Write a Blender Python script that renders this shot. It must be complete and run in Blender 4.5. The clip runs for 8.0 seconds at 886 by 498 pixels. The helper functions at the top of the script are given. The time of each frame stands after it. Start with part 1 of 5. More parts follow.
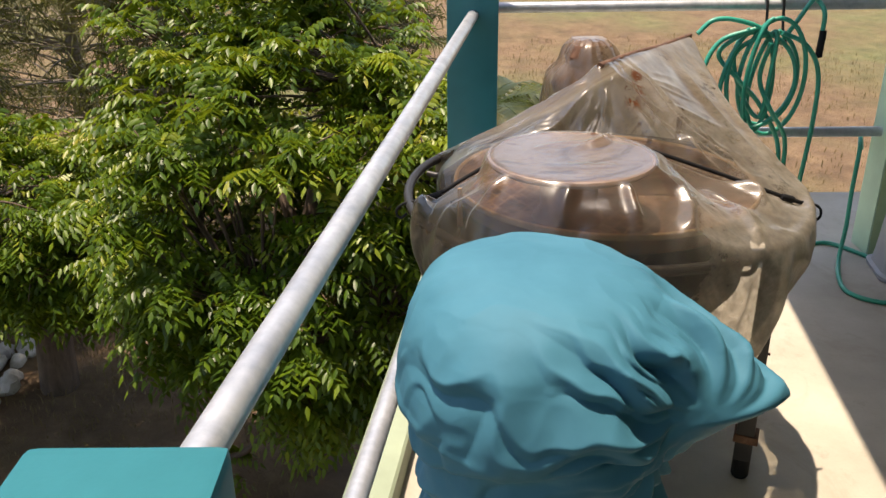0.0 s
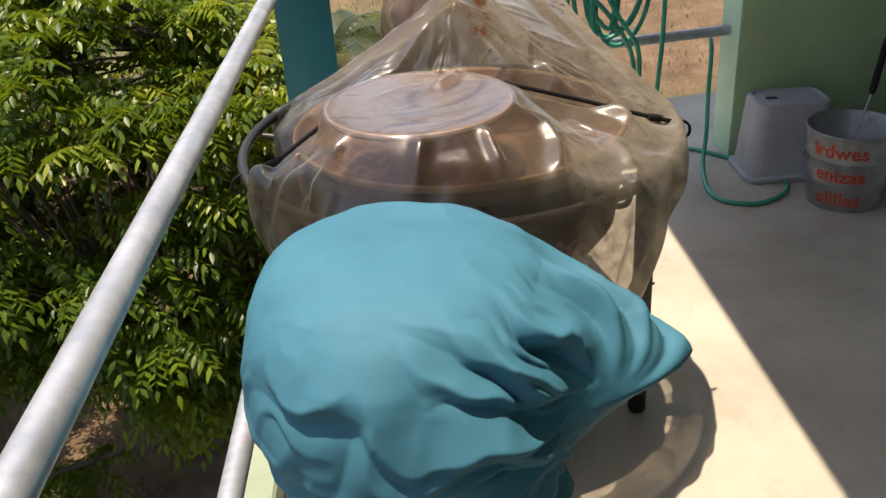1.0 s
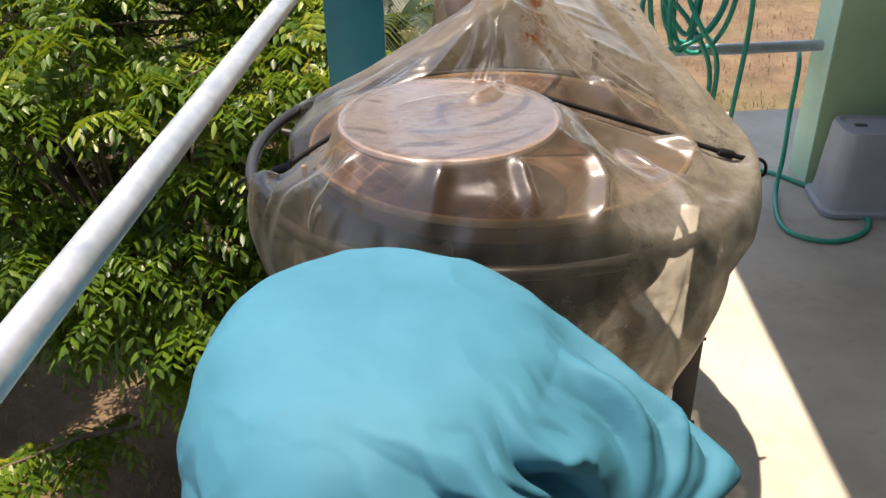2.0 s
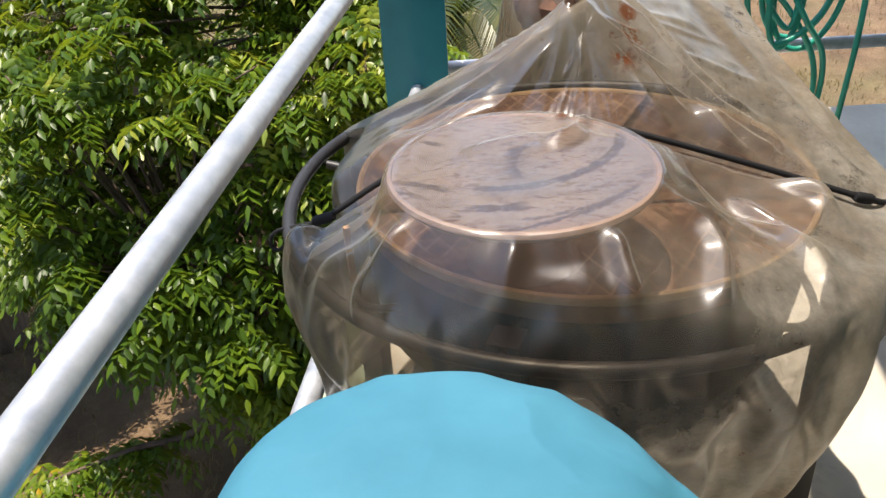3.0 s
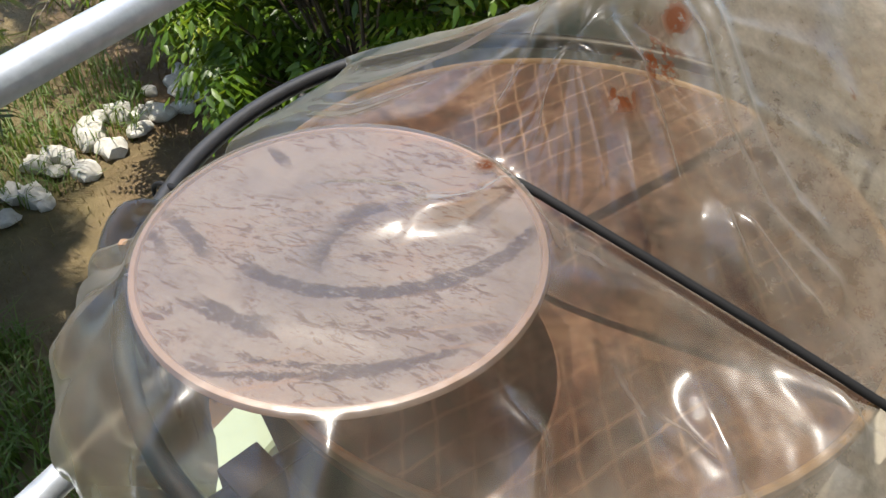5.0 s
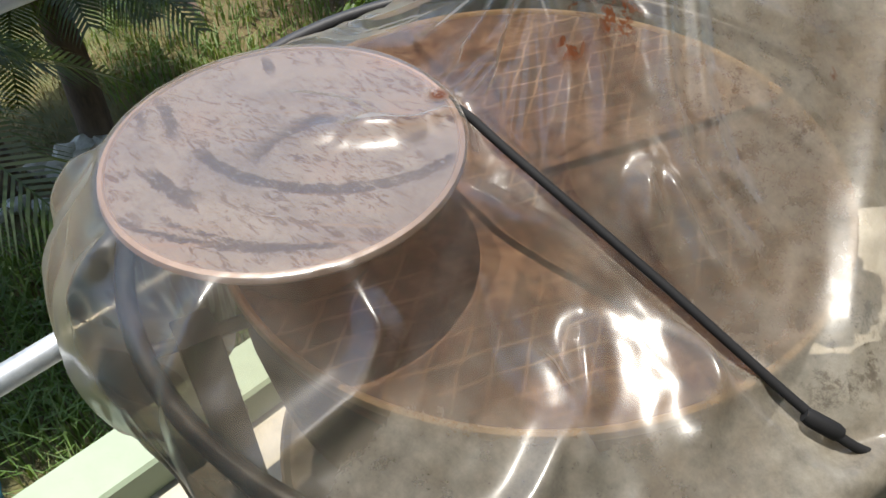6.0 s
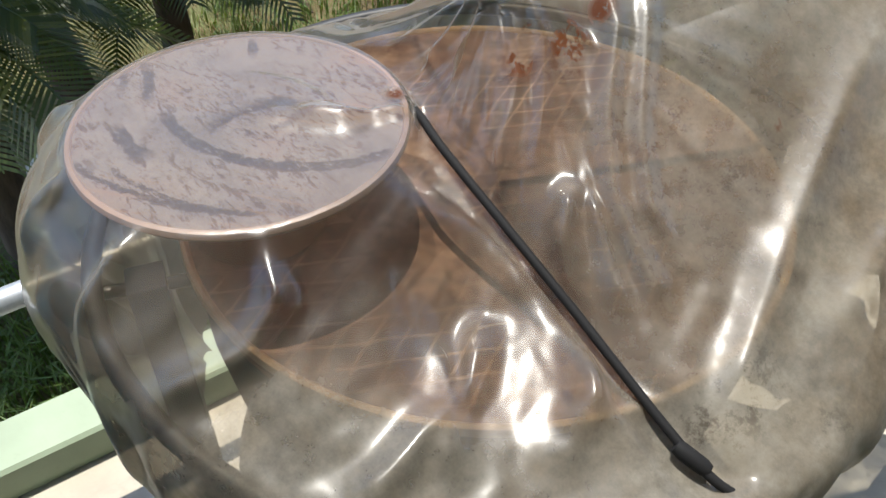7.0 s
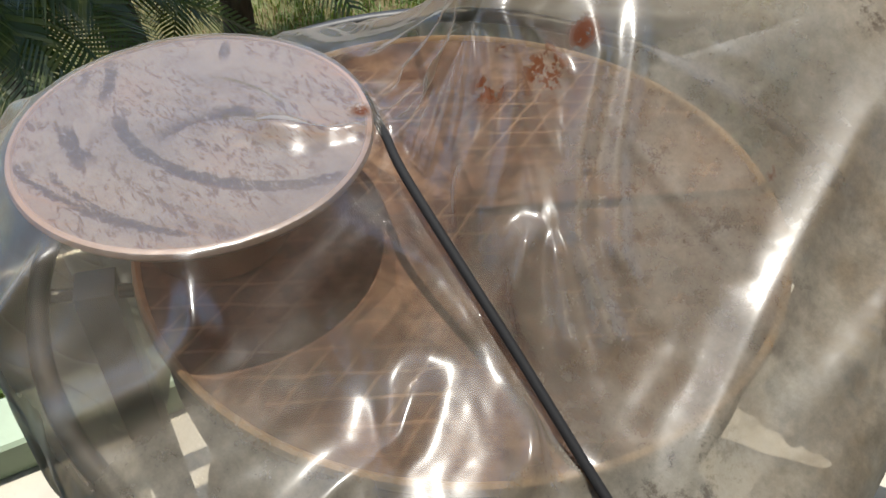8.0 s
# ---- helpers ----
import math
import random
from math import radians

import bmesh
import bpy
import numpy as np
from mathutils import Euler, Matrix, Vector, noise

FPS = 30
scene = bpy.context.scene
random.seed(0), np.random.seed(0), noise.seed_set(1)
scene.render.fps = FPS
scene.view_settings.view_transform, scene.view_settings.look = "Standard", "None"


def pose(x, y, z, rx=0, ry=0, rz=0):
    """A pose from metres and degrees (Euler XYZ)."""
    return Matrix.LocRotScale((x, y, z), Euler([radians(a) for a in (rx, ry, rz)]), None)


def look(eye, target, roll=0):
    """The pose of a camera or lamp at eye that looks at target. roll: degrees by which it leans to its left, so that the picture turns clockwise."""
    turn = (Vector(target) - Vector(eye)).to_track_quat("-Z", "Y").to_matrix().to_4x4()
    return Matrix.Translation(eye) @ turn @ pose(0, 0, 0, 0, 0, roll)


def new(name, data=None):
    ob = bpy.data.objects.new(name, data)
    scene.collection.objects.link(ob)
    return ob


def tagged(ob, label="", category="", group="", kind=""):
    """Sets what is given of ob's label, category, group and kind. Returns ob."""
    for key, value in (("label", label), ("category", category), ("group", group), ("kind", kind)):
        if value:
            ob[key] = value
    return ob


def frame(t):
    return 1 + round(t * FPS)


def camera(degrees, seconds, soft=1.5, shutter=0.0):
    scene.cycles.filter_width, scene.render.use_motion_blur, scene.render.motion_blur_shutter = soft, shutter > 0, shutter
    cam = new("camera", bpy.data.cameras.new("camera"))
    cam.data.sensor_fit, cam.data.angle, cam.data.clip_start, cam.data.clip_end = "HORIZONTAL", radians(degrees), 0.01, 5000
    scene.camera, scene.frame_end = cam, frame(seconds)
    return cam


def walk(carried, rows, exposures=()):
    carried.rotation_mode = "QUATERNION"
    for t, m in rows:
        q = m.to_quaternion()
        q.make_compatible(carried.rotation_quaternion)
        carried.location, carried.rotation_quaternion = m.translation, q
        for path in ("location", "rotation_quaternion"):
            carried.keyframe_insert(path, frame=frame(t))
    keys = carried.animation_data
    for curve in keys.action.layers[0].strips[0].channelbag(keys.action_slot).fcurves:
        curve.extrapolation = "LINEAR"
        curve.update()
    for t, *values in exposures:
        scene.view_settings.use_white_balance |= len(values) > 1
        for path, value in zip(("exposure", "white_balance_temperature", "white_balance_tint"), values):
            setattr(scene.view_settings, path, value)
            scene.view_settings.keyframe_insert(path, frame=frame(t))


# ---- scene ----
cam = camera(53.9, 8.0)
PATH = [
    (0, (0.034, 0.037, 1.598), (0.028, 1.866, 0.79), -0.5),
    (0.5, (0.066, 0.162, 1.588), (0.293, 1.945, 0.71), -3.0),
    (1, (0.09, 0.276, 1.561), (0.359, 2.012, 0.605), -4.4),
    (2.3, (0.21, 0.64, 1.536), (0.307, 2.355, 0.512), -1.1),
    (2.5, (0.204, 0.721, 1.534), (0.253, 2.426, 0.49), -3.4),
    (3, (0.212, 0.845, 1.527), (0.199, 2.554, 0.488), -3.5),
    (3.5, (0.357, 1.003, 1.515), (0.257, 2.689, 0.444), -0.8),
    (4, (0.492, 1.164, 1.532), (0.27, 2.827, 0.444), 2.4),
    (4.2, (0.509, 1.218, 1.539), (0.281, 2.852, 0.408), 3.0),
    (5.3, (0.764, 1.484, 1.52), (0.024, 2.699, 0.113), -1.1),
    (5.5, (0.851, 1.489, 1.517), (0.051, 2.646, 0.095), -0.5),
    (6, (0.923, 1.502, 1.549), (-0.004, 2.571, 0.136), -2.9),
    (6.5, (0.958, 1.508, 1.555), (0.036, 2.566, 0.13), -3.8),
    (7, (1.083, 1.582, 1.566), (0.004, 2.538, 0.18), 0.5),
    (7.5, (1.139, 1.631, 1.558), (-0.027, 2.514, 0.194), -0.2),
    (8, (1.09, 1.72, 1.553), (-0.06, 2.562, 0.151), 1.0),
]
walk(cam, [(t, look(eye, target, roll)) for t, eye, target, roll in PATH], [(0.0, 1.33, 8000, 17), (1.2, 1.24, 7950, 17), (2.4, 1.72, 7300, 15), (3.1, 1.57, 7100, 14), (4.0, 1.45, 6800, 12), (5.5, 1.60, 6700, 9), (6, 1.49, 6600, 8.5), (6.5, 1.43, 6500, 8), (8.0, 1.36, 6450, 8)])

# ---- light ----
SUN = Vector((-0.15, 0.05, 1.0)).normalized()
world = bpy.data.worlds.new("sky")
scene.world = world
world.use_nodes = True
wn = world.node_tree
sky = wn.nodes.new("ShaderNodeTexSky")
sky.sky_type, sky.sun_disc = "NISHITA", False
sky.sun_elevation = math.asin(SUN.z)
sky.sun_rotation = math.atan2(SUN.x, SUN.y)
wn.links.new(sky.outputs[0], wn.nodes["Background"].inputs[0])
wn.nodes["Background"].inputs[1].default_value = 0.12
sun_data = bpy.data.lights.new("sun", "SUN")
sun_data.energy, sun_data.angle, sun_data.color = 2.9, radians(0.53), (1.0, 0.95, 0.86)
sun = new("sun", sun_data)
sun.matrix_world = look(SUN * 30, (0, 0, 0))


# ---- plan of the grill ----
DISC = (0.322, 1.948, 0.985, 0.193)
BOARD = (0.452, 2.214, 0.842, 0.395)
RING = (0.449, 2.222, 0.80, 0.513)
RIDGE = ((0.427, 2.239, 1.128), (0.865, 3.02, 1.062))


# ---- materials ----
class Mat:
    """A node material with a Principled shader and a few short cuts."""

    def __init__(self, name, colour=(0.5, 0.5, 0.5), rough=0.6, metal=0.0, spec=0.5):
        self.m = bpy.data.materials.new(name)
        self.m.use_nodes = True
        self.t = self.m.node_tree
        self.b = self.t.nodes["Principled BSDF"]
        self.b.inputs["Base Color"].default_value = (*colour, 1)
        self.b.inputs["Roughness"].default_value = rough
        self.b.inputs["Metallic"].default_value = metal
        self.b.inputs["Specular IOR Level"].default_value = spec
        self.co = None

    def n(self, kind, **values):
        node = self.t.nodes.new(kind)
        for key, value in values.items():
            node.inputs[key].default_value = value
        return node

    def link(self, a, b):
        self.t.links.new(a, b)

    def coords(self, scale=(1, 1, 1)):
        if self.co is None:
            self.co = self.t.nodes.new("ShaderNodeTexCoord")
        mp = self.n("ShaderNodeMapping", Scale=scale)
        self.link(self.co.outputs["Object"], mp.inputs["Vector"])
        return mp.outputs[0]

    def noise(self, scale, detail=4, rough=0.55, stretch=(1, 1, 1), distort=0.0):
        nz = self.n("ShaderNodeTexNoise", Scale=scale, Detail=detail, Roughness=rough, Distortion=distort)
        self.link(self.coords(stretch), nz.inputs["Vector"])
        return nz.outputs["Fac"]

    def ramp(self, fac, *stops):
        rp = self.t.nodes.new("ShaderNodeValToRGB")
        el = rp.color_ramp.elements
        while len(el) < len(stops):
            el.new(0.5)
        for e, (at, c) in zip(el, stops):
            e.position = at
            e.color = (*c, 1) if len(c) == 3 else c
        self.link(fac, rp.inputs[0])
        return rp.outputs[0]

    def mask(self, fac, lo, hi):
        mr = self.n("ShaderNodeMapRange", **{"From Min": lo, "From Max": hi})
        self.link(fac, mr.inputs["Value"])
        return mr.outputs[0]

    def mix(self, fac, a, b, mode="MIX"):
        mx = self.t.nodes.new("ShaderNodeMix")
        mx.data_type, mx.blend_type = "RGBA", mode
        for value, socket in ((fac, mx.inputs[0]), (a, mx.inputs[6]), (b, mx.inputs[7])):
            if isinstance(value, (int, float)):
                socket.default_value = value
            elif isinstance(value, tuple):
                socket.default_value = (*value, 1)
            else:
                self.link(value, socket)
        return mx.outputs[2]

    def math(self, op, a, b=0.0):
        nd = self.t.nodes.new("ShaderNodeMath")
        nd.operation = op
        for value, socket in ((a, nd.inputs[0]), (b, nd.inputs[1])):
            if isinstance(value, (int, float)):
                socket.default_value = value
            else:
                self.link(value, socket)
        return nd.outputs[0]

    def colour(self, out):
        self.link(out, self.b.inputs["Base Color"])
        return self

    def rough(self, out):
        self.link(out, self.b.inputs["Roughness"])
        return self

    def bump(self, height, strength=0.3, distance=0.002):
        bp = self.n("ShaderNodeBump", Strength=strength, Distance=distance)
        self.link(height, bp.inputs["Height"])
        self.link(bp.outputs[0], self.b.inputs["Normal"])
        return self


def paint_mat(name, c, rough=0.4, wear=0.12, bump=0.25):
    m = Mat(name, c, rough)
    dark = tuple(v * (1 - 2.2 * wear) for v in c)
    light = tuple(min(1, v * (1 + wear) + 0.01) for v in c)
    a = m.noise(3.0, 5, 0.6)
    fine = m.noise(60.0, 3, 0.6)
    base = m.ramp(a, (0.25, dark), (0.75, light))
    m.colour(m.mix(m.math("MULTIPLY", m.mask(fine, 0.62, 0.8), 0.35), base, dark))
    return m.bump(m.noise(45.0, 4, 0.6), bump, 0.0015)


M = {}
M["teal"] = paint_mat("teal_paint", (0.0, 0.15, 0.18), 0.38).m
M["mint"] = paint_mat("mint_paint", (0.45, 0.66, 0.50), 0.6, 0.1).m
M["green_wall"] = paint_mat("green_wall_paint", (0.36, 0.50, 0.29), 0.7, 0.1).m
M["kerb"] = paint_mat("pale_green_kerb_paint", (0.27, 0.33, 0.23), 0.6, 0.12).m
M["white_wall"] = paint_mat("pale_wall_paint", (0.78, 0.80, 0.74), 0.7, 0.06).m
M["black"] = paint_mat("black_metal_paint", (0.016, 0.015, 0.015), 0.45, 0.2).m
g = Mat("black_rubber", (0.010, 0.010, 0.011), 0.75, spec=0.22)
M["rubber"] = g.bump(g.noise(260.0, 2, 0.5), 0.25, 0.001).m
g = Mat("sooty_metal", (0.015, 0.014, 0.014), 0.7, spec=0.3)
g.colour(g.ramp(g.noise(22.0, 6, 0.7, (1, 1, 0.12)), (0.35, (0.006, 0.006, 0.007)), (0.55, (0.020, 0.017, 0.015)), (0.72, (0.070, 0.048, 0.034))))
M["soot"] = g.bump(g.noise(40.0, 5, 0.6), 0.3, 0.002).m
M["grey_plastic"] = paint_mat("grey_plastic", (0.33, 0.34, 0.37), 0.55, 0.12).m

g = Mat("galvanized_steel", (0.5, 0.53, 0.57), 0.42, 0.55)
vor = g.n("ShaderNodeTexVoronoi", Scale=55.0)
g.link(g.coords(), vor.inputs["Vector"])
sp = g.ramp(g.noise(16.0, 6, 0.7), (0.3, (0.33, 0.36, 0.40)), (0.62, (0.56, 0.59, 0.62)))
g.colour(g.mix(g.math("MULTIPLY", vor.outputs["Distance"], 0.35), sp, (0.30, 0.33, 0.37)))
g.rough(g.ramp(g.noise(14.0, 4), (0.3, (0.32,) * 3), (0.75, (0.58,) * 3)))
g.bump(g.noise(70.0, 4, 0.7), 0.25, 0.001)
M["galvanized"] = g.m

g = Mat("dull_tin", (0.3, 0.3, 0.31), 0.5, 0.6)
g.colour(g.ramp(g.noise(8.0, 6, 0.7), (0.3, (0.16, 0.16, 0.165)), (0.7, (0.40, 0.40, 0.41))))
g.bump(g.noise(30.0, 4, 0.7), 0.25, 0.0015)
M["tin"] = g.m
M["red_letters"] = paint_mat("red_brush_paint", (0.55, 0.05, 0.02), 0.6, 0.15).m

g = Mat("concrete_floor", (0.5, 0.46, 0.38), 0.75)
base = g.ramp(g.noise(1.3, 6, 0.62), (0.32, (0.31, 0.28, 0.23)), (0.66, (0.49, 0.455, 0.385)))
spots = g.mask(g.noise(9.0, 6, 0.7), 0.60, 0.75)
base = g.mix(g.math("MULTIPLY", spots, 0.5), base, (0.24, 0.21, 0.17))
stains = g.mask(g.noise(3.4, 7, 0.7, (1.0, 0.6, 1.0), 1.2), 0.54, 0.66)
base = g.mix(g.math("MULTIPLY", stains, 0.4), base, (0.30, 0.255, 0.20))
base = g.mix(g.math("MULTIPLY", g.mask(g.noise(120.0, 2, 0.5), 0.55, 0.8), 0.25), base, (0.3, 0.27, 0.23))
g.colour(base).bump(g.noise(55.0, 6, 0.7), 0.25, 0.002)
g.rough(g.ramp(g.noise(4.0, 4), (0.3, (0.55,) * 3), (0.7, (0.85,) * 3)))
M["concrete"] = g.m

g = Mat("blue_nylon", (0.06, 0.25, 0.33), 0.68, 0.0, 0.25)
g.colour(g.ramp(g.noise(5.0, 5, 0.6), (0.3, (0.028, 0.142, 0.208)), (0.7, (0.044, 0.185, 0.262))))
crease = g.math("ABSOLUTE", g.math("SUBTRACT", g.noise(9.0, 2, 0.5, (1.0, 1.0, 1.6), 0.6), 0.5))
g.bump(g.math("ADD", g.math("MULTIPLY", crease, -1.0), g.math("MULTIPLY", g.noise(420.0, 2, 0.5), 0.03)), 0.15, 0.012)
M["nylon"] = g.m

g = Mat("rusty_board", (0.2, 0.1, 0.06), 0.75)
base = g.ramp(g.noise(9.0, 8, 0.78), (0.37, (0.022, 0.009, 0.005)), (0.5, (0.085, 0.038, 0.021)), (0.64, (0.190, 0.115, 0.074)))
for turn in (0.55, -0.45):
    wv = g.n("ShaderNodeTexWave", Scale=9.5, Distortion=1.6, Detail=3.0)
    wv.inputs["Detail Scale"].default_value = 1.2
    mp = g.n("ShaderNodeMapping", Rotation=(0, 0, turn))
    g.link(g.coords(), mp.inputs["Vector"])
    g.link(mp.outputs[0], wv.inputs["Vector"])
    line = g.math("MULTIPLY", g.mask(wv.outputs["Fac"], 0.93, 0.995), g.mask(g.noise(5.0, 3), 0.42, 0.62))
    base = g.mix(g.math("MULTIPLY", line, 0.6), base, (0.28, 0.18, 0.115))
dark = g.mask(g.noise(4.0, 6, 0.7), 0.50, 0.66)
base = g.mix(g.math("MULTIPLY", dark, 0.5), base, (0.070, 0.024, 0.010))
pits = g.mask(g.noise(55.0, 6, 0.75), 0.53, 0.62)
base = g.mix(g.math("MULTIPLY", pits, 0.55), base, (0.040, 0.014, 0.007))
g.colour(base).bump(g.noise(40.0, 6, 0.7), 0.5, 0.004)
M["rust_board"] = g.m

g = Mat("dusty_metal", (0.2, 0.17, 0.13), 0.85)
g.colour(g.ramp(g.noise(9.0, 7, 0.72), (0.3, (0.05, 0.04, 0.03)), (0.55, (0.15, 0.125, 0.095)), (0.8, (0.27, 0.24, 0.19))))
g.bump(g.noise(30.0, 6, 0.7), 0.5, 0.004)
M["dusty"] = g.m

g = Mat("rust", (0.2, 0.08, 0.04), 0.85)
g.colour(g.ramp(g.noise(18.0, 7, 0.7), (0.3, (0.05, 0.022, 0.014)), (0.55, (0.12, 0.055, 0.03)), (0.8, (0.23, 0.13, 0.08))))
g.bump(g.noise(60.0, 6, 0.7), 0.5, 0.003)
M["rust"] = g.m

g = Mat("golden_wood_edge", (0.42, 0.25, 0.11), 0.6)
g.colour(g.ramp(g.noise(14.0, 6, 0.65), (0.3, (0.13, 0.075, 0.04)), (0.6, (0.33, 0.215, 0.115)), (0.8, (0.46, 0.34, 0.21))))
M["gold_edge"] = g.m

# the small round lid: pinkish grey with sooty brush marks
g = Mat("smeared_lid", (0.5, 0.42, 0.4), 0.6)
base = g.ramp(g.noise(9.0, 7, 0.7), (0.3, (0.16, 0.135, 0.145)), (0.5, (0.32, 0.285, 0.28)), (0.75, (0.36, 0.25, 0.21)))
flecks = g.math("MULTIPLY", g.mask(g.noise(40.0, 8, 0.8, (1.0, 2.6, 1.0), 0.8), 0.52, 0.56), g.mask(g.noise(7.0, 4), 0.37, 0.46))
base = g.mix(g.math("MULTIPLY", flecks, 0.97), base, (0.055, 0.018, 0.016))
grain = g.mask(g.noise(90.0, 6, 0.75, (1.0, 3.5, 1.0), 0.7), 0.42, 0.66)
base = g.mix(g.math("MULTIPLY", grain, 0.22), base, (0.42, 0.38, 0.39))
sep = g.n("ShaderNodeSeparateXYZ")
g.link(g.coords(), sep.inputs[0])
wob = g.math("MULTIPLY", g.math("SUBTRACT", g.noise(48.0, 7, 0.75), 0.5), 0.026)
for cx, cy, rad, wide, x_lo, x_hi, y_lo, y_hi in (
        (-0.033, 0.130, 0.194, 0.0085, -0.075, 0.17, -0.09, 0.10), (-0.095, 0.145, 0.326, 0.0045, -0.06, 0.16, -0.19, -0.02),
        (-0.26, -0.30, 0.285, 0.007, -0.19, -0.095, -0.07, -0.015), (-0.045, 0.02, 0.138, 0.011, -0.09, 0.0, -0.14, -0.09), (0.09, 0.0, 0.11, 0.013, -0.03, 0.03, -0.04, 0.07),
        (-0.3, -0.33, 0.30, 0.006, -0.19, -0.14, -0.09, -0.045), (-0.04, 0.11, 0.262, 0.003, -0.02, 0.15, -0.16, -0.05), (0.0, 0.3, 0.24, 0.006, -0.17, -0.10, 0.06, 0.11)):
    dx = g.math("SUBTRACT", sep.outputs[0], cx)
    dy = g.math("SUBTRACT", sep.outputs[1], cy)
    dist = g.math("SQRT", g.math("ADD", g.math("MULTIPLY", dx, dx), g.math("MULTIPLY", dy, dy)))
    off = g.math("ABSOLUTE", g.math("ADD", g.math("SUBTRACT", dist, rad), wob))
    on = g.mask(off, wide * 1.05, wide * 0.85)
    on = g.math("MULTIPLY", on, g.math("MULTIPLY", g.mask(sep.outputs[0], x_lo, x_lo + 0.02), g.mask(sep.outputs[0], x_hi, x_hi - 0.02)))
    on = g.math("MULTIPLY", on, g.math("MULTIPLY", g.mask(sep.outputs[1], y_lo, y_lo + 0.01), g.mask(sep.outputs[1], y_hi, y_hi - 0.01)))
    on = g.math("MULTIPLY", on, g.mask(g.noise(85.0, 7, 0.8, (1.0, 2.0, 1.0), 0.4), 0.40, 0.46))
    base = g.mix(g.math("MULTIPLY", on, 0.96), base, (0.025, 0.016, 0.026))
wv = g.n("ShaderNodeTexWave", Scale=14.0, Distortion=2.5, Detail=3.0)
mp = g.n("ShaderNodeMapping", Rotation=(0, 0, 0.9))
g.link(g.coords(), mp.inputs["Vector"])
g.link(mp.outputs[0], wv.inputs["Vector"])
base = g.mix(g.math("MULTIPLY", g.math("MULTIPLY", g.mask(wv.outputs["Fac"], 0.9, 0.99), g.mask(g.noise(6.0, 3), 0.45, 0.6)), 0.4), base, (0.45, 0.26, 0.17))
g.colour(base).bump(g.noise(35.0, 5, 0.6), 0.2, 0.002)
thin = g.n("ShaderNodeBsdfTranslucent")
g.link(g.mix(0.72, base, (0.95, 0.50, 0.30)), thin.inputs["Color"])
mx = g.n("ShaderNodeMixShader", Fac=0.5)
g.link(g.b.outputs[0], mx.inputs[1])
g.link(thin.outputs[0], mx.inputs[2])
g.link(mx.outputs[0], g.t.nodes["Material Output"].inputs["Surface"])
M["lid"] = g.m
M["lid_edge"] = paint_mat("orange_lid_edge", (0.30, 0.205, 0.175), 0.6, 0.3).m


